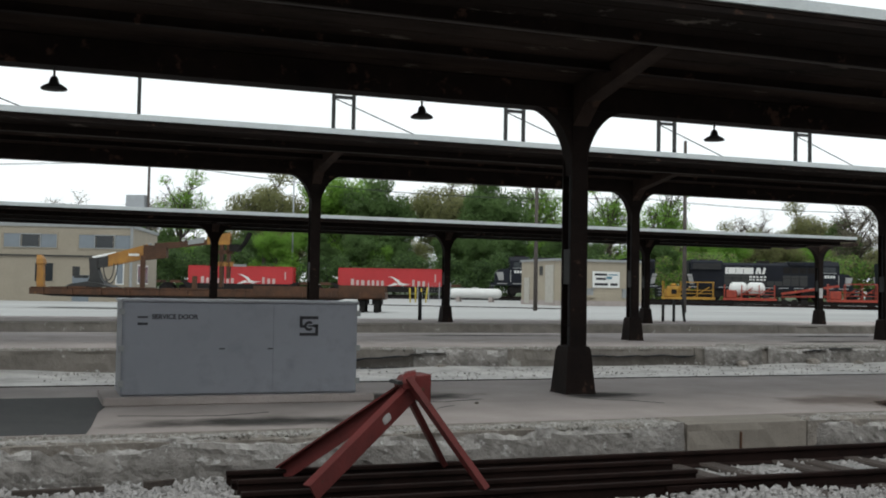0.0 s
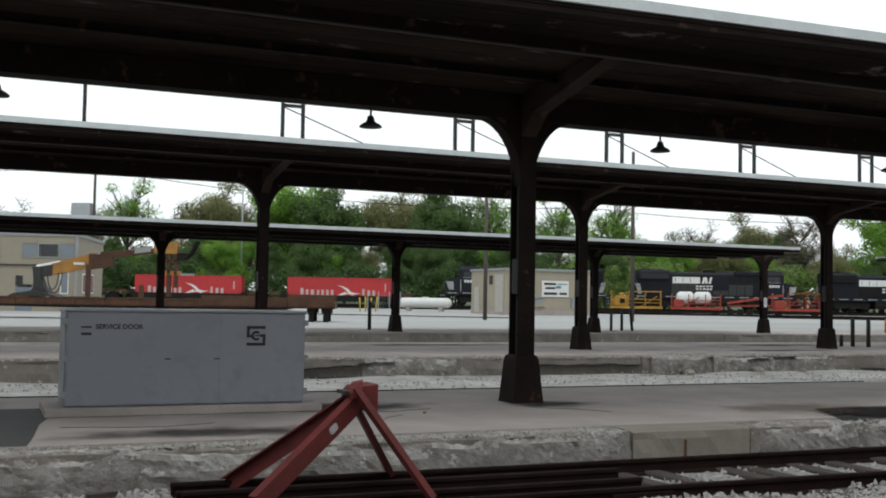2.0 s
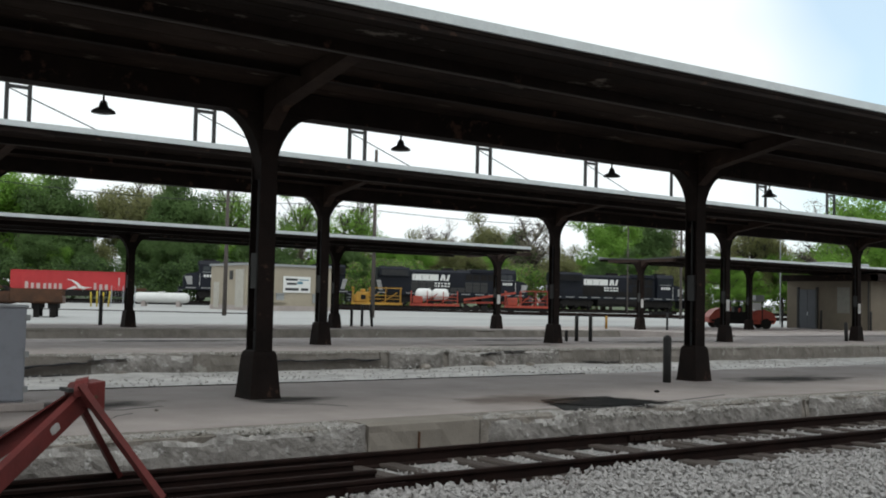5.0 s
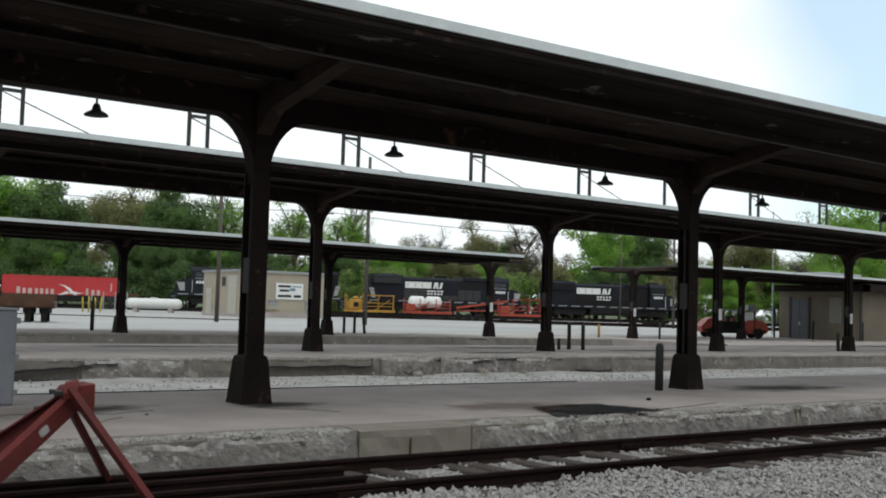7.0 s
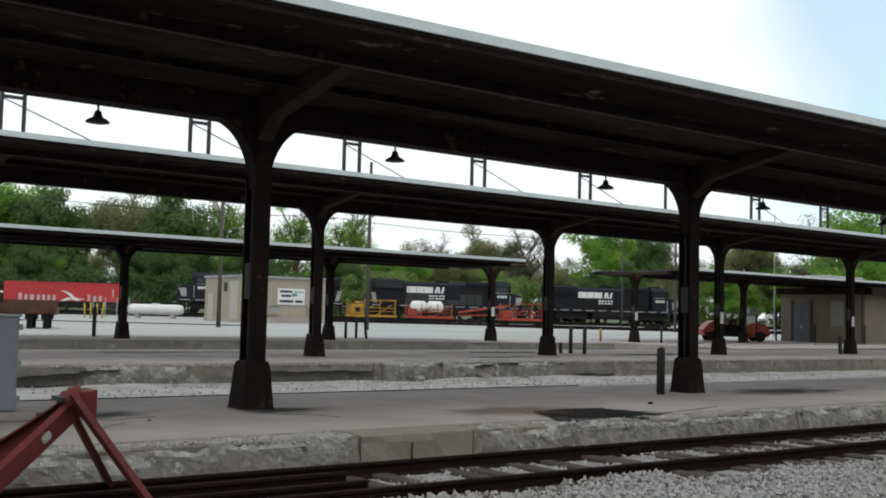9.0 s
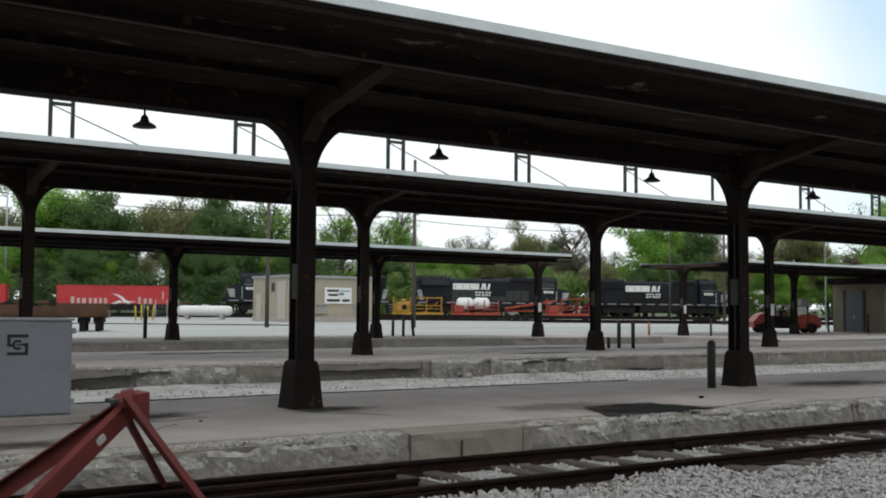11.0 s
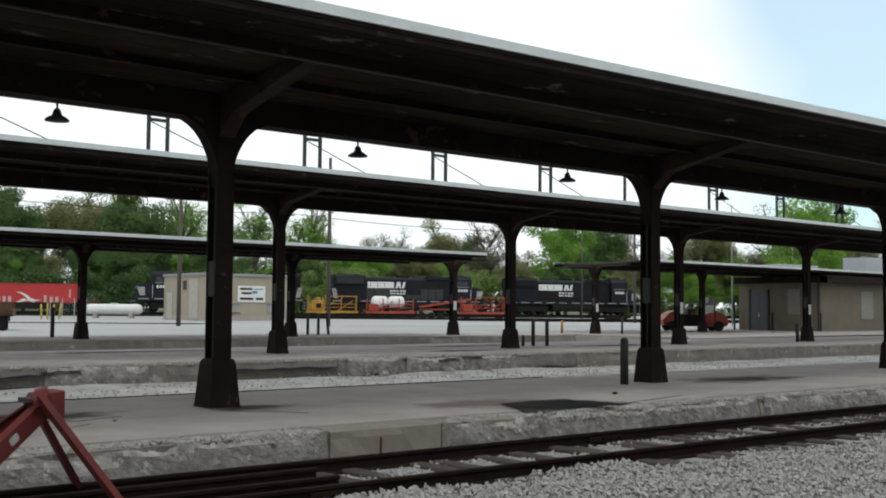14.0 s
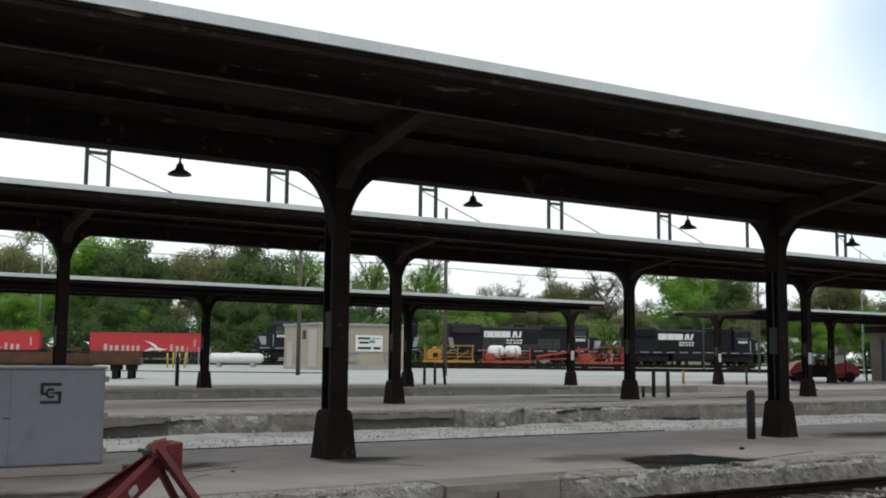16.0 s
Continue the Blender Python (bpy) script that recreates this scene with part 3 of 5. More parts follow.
def roof_frame(x, single=False):
    """A small pipe frame with a diagonal tie on the second canopy's roof."""
    f = thing("roof_frame", "dark steel pipe frame with a tie rod on the canopy roof", "frame", (x, 25.9, 4.93), 0, "canopy roof frames")
    for dx in (0,) if single else (-0.26, 0.26):
        bm = bmesh.new()
        box(bm, dx - 0.04, dx + 0.04, -0.04, 0.04, 0, 1.62)
        part("post", bm, POST, f)
    if not single:
        bm = bmesh.new()
        box(bm, -0.22, 0.22, -0.03, 0.03, 1.28, 1.36)
        part("crossbar", bm, POST, f)
        bm = bmesh.new()
        tube(bm, (-0.24, 0, 1.28), (2.6, 0, 0.25), 0.014, seg=6)
        part("tie_rod", bm, POST, f)
    return f


for k in range(-3, 9):
    roof_frame(7.01 + 4.71 * k - (0.6 if k == 5 else 0.25 if k == -1 else 0), k in (-1, 5))

# ---- cabinet on the platform ----
cab = thing("equipment_cabinet", "low grey painted steel equipment cabinet with a service door", "cabinet", (2.36, 13.75, 0.0))
bm = bmesh.new()
slab(bm, [(-1.66, -0.58), (1.66, -0.58), (1.66, 0.6), (-1.66, 0.6)], "z", 0.0, 0.1)
bmesh.ops.bevel(bm, geom=bm.edges[:], offset=0.012, segments=1, affect="EDGES")
part("pad", bm, CONC, cab, "pale concrete pad")
bm = bmesh.new()
box(bm, -1.455, 1.455, -0.44, 0.46, 0.1, 1.235)
bmesh.ops.bevel(bm, geom=bm.edges[:], offset=0.01, segments=2, affect="EDGES")
part("body", bm, GREYBOX, cab)
bm = bmesh.new()
box(bm, -1.475, 1.475, -0.462, 0.48, 1.235, 1.268)
bmesh.ops.bevel(bm, geom=bm.edges[:], offset=0.008, segments=1, affect="EDGES")
part("lid", bm, GALV, cab, "pale folded metal lid")
for a, b in ((-1.43, 0.363), (0.3655, 1.43)):
    bm = bmesh.new()
    box(bm, a, b, -0.458, -0.44, 0.125, 1.215)
    part("door", bm, GREYBOX, cab)
for x in (-1.46, 1.46):
    for z in (0.22, 0.64, 1.08):
        bm = bmesh.new()
        box(bm, x - 0.03, x + 0.03, -0.468, -0.40, z, z + 0.07)
        part("hinge", bm, TRIM, cab)
for x in (-0.27, 0.33):
    bm = bmesh.new()
    box(bm, x - 0.035, x + 0.035, -0.467, -0.457, 0.66, 0.675)
    part("handle", bm, POST, cab)
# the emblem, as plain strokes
bm = bmesh.new()
for b in ((0.76, 1.0, 1.038, 1.075), (0.76, 0.797, 0.95, 1.05), (0.76, 0.84, 0.93, 0.965), (0.93, 1.0, 0.937, 0.972), (0.963, 1.0, 0.85, 0.965), (0.76, 1.0, 0.828, 0.865)):
    box(bm, b[0], b[1], -0.463, -0.457, b[2], b[3])
for i in range(20):
    a0, a1 = radians(40 + 280 * i / 20), radians(40 + 280 * (i + 1) / 20)
    slab(bm, [(0.88 + r * math.cos(a), 0.952 + r * math.sin(a)) for a, r in ((a0, 0.062), (a1, 0.062), (a1, 0.03), (a0, 0.03))], "y", -0.463, -0.457)
box(bm, 0.866, 0.94, -0.463, -0.457, 0.944, 0.962)
bmesh.ops.translate(bm, verts=bm.verts[:], vec=(-0.065, 0, 0))
part("emblem", bm, INK, cab, "black square emblem")
for z0, z1 in ((1.04, 1.06), (0.955, 0.985)):
    bm = bmesh.new()
    box(bm, -1.28, -1.16, -0.463, -0.457, z0, z1)
    part("mark", bm, INK, cab)
text = bpy.data.curves.new("lettering", "FONT")
text.offset = 0.0025
text.body, text.size, text.extrude = "SERVICE DOOR", 0.079, 0.002
letters = new("lettering", text)
letters.parent = cab
letters.matrix_local = pose(-1.115, -0.46, 1.03, 90, 0, 0)
text.materials.append(INK)


# ---- track, guard rails and buffer stop ----
def rail(x0, x1, y, top, name="rail", label="rusty running rail spiked to old wooden sleepers"):
    bm = bmesh.new()
    prof = ((-0.07, -0.17), (0.07, -0.17), (0.07, -0.158), (0.012, -0.135), (0.010, -0.045), (0.035, -0.033), (0.035, -0.006), (0.028, 0), (-0.028, 0), (-0.035, -0.006), (-0.035, -0.033), (-0.010, -0.045), (-0.012, -0.135), (-0.07, -0.158))
    slab(bm, [(y + a, top + b) for a, b in prof], "x", x0, x1)
    for f in bm.faces:
        if abs(f.normal.z) > 0.9 and f.calc_center_median().z > top - 0.01:
            f.material_index = 1
    return tagged(part(name, bm, (RAIL, WORN)), label, "rail", "", "structure")


TOP = -0.245
near_rail = rail(1.5, 90, 8.35, TOP)
far_rail = rail(1.6, 90, 9.83, TOP)
rail(1.62, 6.0, 9.36, TOP, "guard_rail", "rusty spare rail laid between the running rails")
rail(1.55, 5.9, 8.80, TOP, "guard_rail", "rusty spare rail laid between the running rails")
rail(1.6, 5.95, 9.55, TOP - 0.03, "guard_rail", "rusty spare rail laid between the running rails")
for x, y in ((5.6, 8.35), (10.9, 9.83), (17.5, 8.35), (22.0, 9.83)):
    bm = bmesh.new()
    box(bm, x - 0.33, x + 0.33, y - 0.062, y + 0.062, TOP - 0.13, TOP - 0.05)
    for k in range(4):
        tube(bm, (x - 0.25 + k * 0.165, y - 0.085, TOP - 0.09), (x - 0.25 + k * 0.165, y + 0.085, TOP - 0.09), 0.016, seg=6)
    tagged(part("rail_joint", bm, RAIL), "rusty bolted rail joint bar", "rail joint", "", "structure")
bm = bmesh.new()
box(bm, -0.115, 0.115, 7.75, 10.2, -0.58, -0.375)
bmesh.ops.bevel(bm, geom=bm.edges[:], offset=0.02, segments=1, affect="EDGES")
sleeper_mesh = part("sleeper", bm, WOOD)
sleepers = thing("sleepers", "weathered dark wooden sleepers half sunk in ballast", "sleepers", kind="structure")
sleeper_mesh.parent = sleepers
rng = random.Random(5)
for k in range(90):
    o = sleeper_mesh if k == 0 else new("sleeper", sleeper_mesh.data)
    o.parent = sleepers
    o.matrix_local = pose(1.9 + 0.56 * k + rng.uniform(-0.04, 0.04), rng.uniform(-0.08, 0.08), rng.uniform(-0.015, 0.01), 0, 0, 0) @ Matrix.Rotation(rng.uniform(-0.02, 0.02), 4, "Z")

buf = thing("buffer_stop", "faded red steel buffer stop bolted to the rails", "buffer stop", (0, 0, 0))


def angle_iron(bm, p, q, face):
    """A leg from p to q with an upright web on its outer side (face -1 or 1 in y) and a flange along the top."""
    p, q = Vector(p), Vector(q)
    run = (q - p).normalized()
    side = run.cross(Vector((0, 0, 1))).normalized()
    if side.y * face < 0:
        side = -side
    up = side.cross(run)
    up = up if up.z > 0 else -up
    prof = ((0, 0), (0, -0.15), (-0.016, -0.15), (-0.016, -0.016), (-0.085, -0.016), (-0.085, 0))
    loft(bm, [[c + side * a + up * b for a, b in prof] for c in (p, q)])


NEAR_LEG = (Vector((2.0, 8.30, -0.13)), Vector((3.03, 8.86, 0.61)))
FAR_LEG = (Vector((2.09, 9.86, -0.22)), Vector((3.02, 9.08, 0.60)))
for (foot, tip), face in ((NEAR_LEG, -1), (FAR_LEG, 1)):
    bm = bmesh.new()
    angle_iron(bm, foot, tip, face)
    part("back_leg", bm, RED, buf)


for foot, tip in (((3.53, 8.36, TOP), (2.97, 8.80, 0.655)), ((3.69, 9.82, TOP), (3.03, 9.1, 0.56))):
    bm = bmesh.new()
    bar(bm, foot, tip, 0.135, 0.05, (1, 0, 0.5))
    part("front_leg", bm, RED, buf)
bm = bmesh.new()
loft(bm, [[(x, y, z - t), (x + 0.11, y, z + 0.02 - t), (x + 0.11, y, z + 0.02), (x, y, z)] for x, y, z, t in ((2.915, 8.775, 0.615, 0.05), (2.925, 8.80, 0.665, 0.05), (2.95, 8.86, 0.69, 0.04), (3.0, 9.0, 0.70, 0.03))])
part("strap", bm, RED, buf)
bm = bmesh.new()
slab(bm, [(2.97, 0.50), (2.95, 0.60), (3.0, 0.665), (3.20, 0.69), (3.20, 0.42), (3.06, 0.47)], "y", 8.84, 9.14)
bmesh.ops.bevel(bm, geom=bm.edges[:], offset=0.008, segments=1, affect="EDGES")
part("head", bm, RED, buf)
bm = bmesh.new()
box(bm, 2.90, 2.95, 8.86, 9.1, 0.60, 0.63)
part("bolt_plate", bm, POST, buf)
for z in (0.50, 0.56):
    bm = bmesh.new()
    tube(bm, (3.12, 8.83, z), (3.12, 8.845, z), 0.016, seg=6)
    part("bolt", bm, RUST, buf)
run = (NEAR_LEG[1] - NEAR_LEG[0]).normalized()
side = run.cross(Vector((0, 0, 1))).normalized()
side = side if side.y < 0 else -side
up = side.cross(run)
up = up if up.z > 0 else -up
c = NEAR_LEG[0].lerp(NEAR_LEG[1], 0.70) - up * 0.07
bm = bmesh.new()
loft(bm, [[c + side * d + run * 0.05 * math.cos(a) * (1.12 - 0.12 * math.cos(4 * a)) + up * 0.034 * math.sin(a) * (1.12 - 0.12 * math.cos(4 * a)) for a in [2 * math.pi * i / 16 for i in range(16)]] for d in (-0.004, 0.004)])
part("web_hole", bm, STONE, buf, "pale oval hole in the leg")

# ballast stones
rng = np.random.default_rng(3)


def stones(name, label, regions, material, size):
    """Many small broken stones as one mesh."""
    base = np.array(((1, 0, 0), (-1, 0, 0), (0, 1, 0), (0, -1, 0), (0, 0, 1), (0, 0, -1)), float)
    tri = np.array(((0, 2, 4), (2, 1, 4), (1, 3, 4), (3, 0, 4), (2, 0, 5), (1, 2, 5), (3, 1, 5), (0, 3, 5)))
    vs, fs, n = [], [], 0
    for x0, x1, y0, y1, z, spread, count in regions:
        for i in range(count):
            px, py = rng.uniform(x0, x1), rng.uniform(y0, y1)
            b = base * rng.uniform(0.6, 1.25, (6, 3)) * rng.uniform(*size) + rng.normal(0, 0.006, (6, 3))
            q, _ = np.linalg.qr(rng.normal(size=(3, 3)))
            vs.append(b @ q + (px, py, z + rng.uniform(0, spread) + 0.025 * math.sin(px * 2.1 + py) * math.sin(py * 3.3)))
            fs.append(tri + 6 * n)
            n += 1
    me = bpy.data.meshes.new(name)
    me.from_pydata(np.concatenate(vs).tolist(), [], np.concatenate(fs).tolist())
    me.materials.append(material)
    return tagged(new(name, me), label, "ballast", "", "stuff")


stones("ballast_stones", "loose pale crushed stone ballast beside the track",
       [(1.0, 8.0, 6.6, 8.25, -0.41, 0.06, 6000), (8.0, 9.5, 4.6, 8.25, -0.41, 0.07, 2800), (9.5, 24.0, 4.6, 7.72, -0.41, 0.07, 20500), (9.5, 24.0, 7.7, 8.25, -0.462, 0.045, 1900), (24, 34, 3.5, 8.2, -0.41, 0.06, 4000), (-3.0, 1.6, 7.6, 10.15, -0.42, 0.06, 9000),
        (1.4, 6.2, 8.45, 9.75, -0.455, 0.03, 1200), (6.0, 20.0, 8.46, 9.74, -0.445, 0.035, 4600), (20, 34, 8.46, 9.74, -0.445, 0.035, 2600), (1.6, 30.0, 9.95, 10.25, -0.44, 0.05, 2200),
        (2.0, 40.0, 16.0, 17.5, -0.42, 0.04, 3000)], STONE, (0.018, 0.042))


stones("crushed_stone", "loose bright crushed stone on the disused track bed", [(0.0, 45.0, 16.1, 23.5, -0.37, 0.02, 6000)], GRAVEL, (0.012, 0.034))
CRUMB = mat("pale_concrete_crumbs", (0.45, 0.432, 0.40), (0.25, 0.238, 0.22), 0.95, 0.0, 8, 50, 0.4)
stones("concrete_crumbs", "pale crumbs of broken concrete along the platform edge",
       [(-4.0, 6.6, 10.30, 10.62, -0.025, 0.025, 2600), (8.3, 30.0, 10.28, 10.52, -0.03, 0.025, 2400), (5.2, 6.7, 10.26, 10.5, -0.05, 0.04, 500), (9.5, 13.5, 10.2, 10.45, -0.12, 0.06, 400)], CRUMB, (0.008, 0.028))
stones("concrete_crumbs", "pale crumbs of broken concrete along the cracked platform edge",
       [(-4.0, 40.0, 23.72, 24.1, 0.04, 0.03, 2600), (15.2, 26.0, 23.6, 23.75, -0.42, 0.1, 250), (17.0, 23.0, 23.7, 24.6, 0.05, 0.04, 900)], CRUMB, (0.015, 0.05))


# ---- loose debris ----
def lump(x, y, z, r, seed, material=EDGE, label="loose lump of broken concrete", cat="rubble"):
    bm = bmesh.new()
    bmesh.ops.create_icosphere(bm, subdivisions=2, radius=r)
    for v in bm.verts:
        v.co *= 0.75 + 0.55 * abs(noise.noise(v.co / r * 1.1 + Vector((seed, 0, 0))))
        v.co.z = max(v.co.z * 0.7, -r * 0.3)
    o = tagged(part("rubble", bm, material), label, cat, "loose rubble")
    o.matrix_world = pose(x, y, z + r * 0.3, 0, 0, seed * 40)


for k, (x, y, z, r) in enumerate(((9.95, 10.15, -0.4, 0.13), (10.2, 10.12, -0.42, 0.09), (13.6, 12.0, 0, 0.05), (9.5, 10.1, -0.42, 0.07), (5.2, 12.6, 0, 0.03), (0.6, 10.3, -0.42, 0.08), (3.2, 10.1, -0.42, 0.06), (17.2, 23.4, -0.4, 0.18), (19.5, 23.45, -0.4, 0.22), (21.0, 23.4, -0.4, 0.16), (12.5, 23.4, -0.4, 0.14), (8.8, 23.45, -0.4, 0.15))):
    lump(x, y, z, r, k + 1.0, GRIME if k in (0, 2) else EDGE, "dark stone lying by the platform edge" if k in (0, 2) else "loose lump of broken concrete")
for x, y, ln, a in ((-0.2, 9.75, 0.75, 8), (-0.6, 9.6, 0.35, -14), (0.9, 9.9, 0.3, 30)):
    bm = bmesh.new()
    loft(bm, [[(t * ln, 0.035 * c * (1 - 0.3 * t) + 0.02 * noise.noise((t * 3, x, 1)), 0.035 * d * (1 - 0.3 * t)) for c, d in ((-1, -1), (1, -1), (1, 1), (-1, 1))] for t in (0, 0.25, 0.5, 0.75, 1)])
    o = tagged(part("wood_scrap", bm, WOOD), "dark rotten scrap of wood on the ballast", "wood scrap", "wood scraps")
    o.matrix_world = pose(x, y, -0.355, 0, 0, a)
bm = bmesh.new()
slab(bm, [(7.48, -0.34), (7.495, -0.34), (7.50, -0.13), (7.478, -0.12)], "y", 10.245, 10.4)
tagged(part("rust_streak", bm, RUST), "rusty iron bar set in the platform face", "iron bar", "", "structure")


# ---- posts and bollards ----
def bollard(x, y, z, h, r, lean=0, material=POST, label="dark painted steel bollard on the platform", name="bollard"):
    bm = bmesh.new()
    ring = lambda rr, zz: [(rr * math.cos(a), rr * math.sin(a), zz) for a in [2 * math.pi * i / 16 for i in range(16)]]
    loft(bm, [ring(r, 0), ring(r, h - r * 0.9), ring(r * 0.86, h - r * 0.4), ring(r * 0.5, h - 0.01), ring(r * 0.1, h)])
    o = tagged(part(name, bm, material, None, "", True), label, "bollard", "bollards")
    o.matrix_world = pose(x, y, z, 0, lean, 0)
    return o


bollard(15.63, 13.55, 0, 0.89, 0.078)
bollard(28.26, 28.94, 0.08, 1.0, 0.07)
bollard(28.5, 28.45, 0.08, 0.98, 0.07)
bollard(27.7, 28.9, 0.08, 0.42, 0.06)
bollard(43.46, 27.33, 0.08, 0.85, 0.08, -4)
bollard(15.55, 43.99, 0.16, 1.25, 0.08)
for x, h, ln in ((27.9, 0.85, 0), (28.5, 1.05, 0), (29.1, 1.1, -7)):
    bollard(x, 44.1, 0.16, h, 0.07, ln)
bollard(43.9, 42.6, 0.13, 0.75, 0.07, 0, YELLOW, "yellow painted steel bollard beside the far canopy")
bollard(46.5, 40.4, 0.13, 1.0, 0.06)
for k in range(4):
    bollard(32.5 + 0.40 * k, 94.5 - 0.3 * k, rise(33, 94) - 0.02, 1.35 + 0.1 * (k % 2), 0.07, 3 * (k - 1), SAFETY, "yellow painted safety post in the yard")


# ---- the yard: places by metres sideways and ahead, seen from the near platform ----
def spot(side, ahead):
    x, y = 0.7985 * side + 0.602 * ahead, -0.602 * side + 0.7985 * ahead
    return x, y, rise(x, y)


def along(u, d):
    """A place on lines parallel to the main track: u metres along it, d metres out."""
    x, y = 0.9354 * u + 0.3535 * d, -0.3535 * u + 0.9354 * d
    return x, y, rise(x, y)


def solid(name, b, material, parent, label="", bevel=0.0):
    bm = bmesh.new()
    box(bm, *b)
    if bevel:
        bmesh.ops.bevel(bm, geom=bm.edges[:], offset=bevel, segments=1, affect="EDGES")
    return part(name, bm, material, parent, label)


def wheels(parent, xs, half, r, z, material=GRIME):
    for x in xs:
        for y in (-half, half):
            bm = bmesh.new()
            tube(bm, (x, y - 0.07, z), (x, y + 0.07, z), r, seg=18)
            tube(bm, (x, y - 0.09, z), (x, y + 0.09, z), r * 0.35, seg=10)
            part("wheel", bm, material, parent)


def far_track(at, rz, x0, x1):
    bm = bmesh.new()
    box(bm, x0, x1, -1.6, 1.6, -0.45, 0.05)
    t = tagged(part("track_bed", bm, GRIME), "dark stone track bed across the yard", "track", "", "structure")
    t.matrix_world = pose(*at, 0, 0, rz)
    for y in (-0.75, 0.75):
        solid("rail", (x0, x1, y - 0.04, y + 0.04, 0.05, 0.2), RAIL, t)


RAILHEAD = 0.95
far_track((*along(0, 126)[:2], RAILHEAD - 0.2), -20.7, -150, 92)
for ahead in (112.0, 105.0):
    far_track(spot(0, ahead), -37, -20 if ahead > 110 else 6, 140)


bm = bmesh.new()
grid = [[bm.verts.new((x, y, z + 0.04)) for x, y, z in [along(-190 + 15 * i, d) for d in (128.6, 131, 136, 145, 160, 185, 220, 280)]] for i in range(27)]
for p, q in zip(grid, grid[1:]):
    for j in range(7):
        bm.faces.new((p[j], q[j], q[j + 1], p[j + 1]))
tagged(part("grass_verge", bm, GRASS), "rough dark grass verge under the wood beyond the tracks", "grass", "", "structure")


old_track = thing("sunken_track", "old rails sunk level with the yard gravel", "track", spot(0, 79), -37, "", "structure")
for y in (-0.75, 0.75):
    solid("rail", (-70, -14, y - 0.06, y + 0.06, -0.6, 0.06), RAIL, old_track)


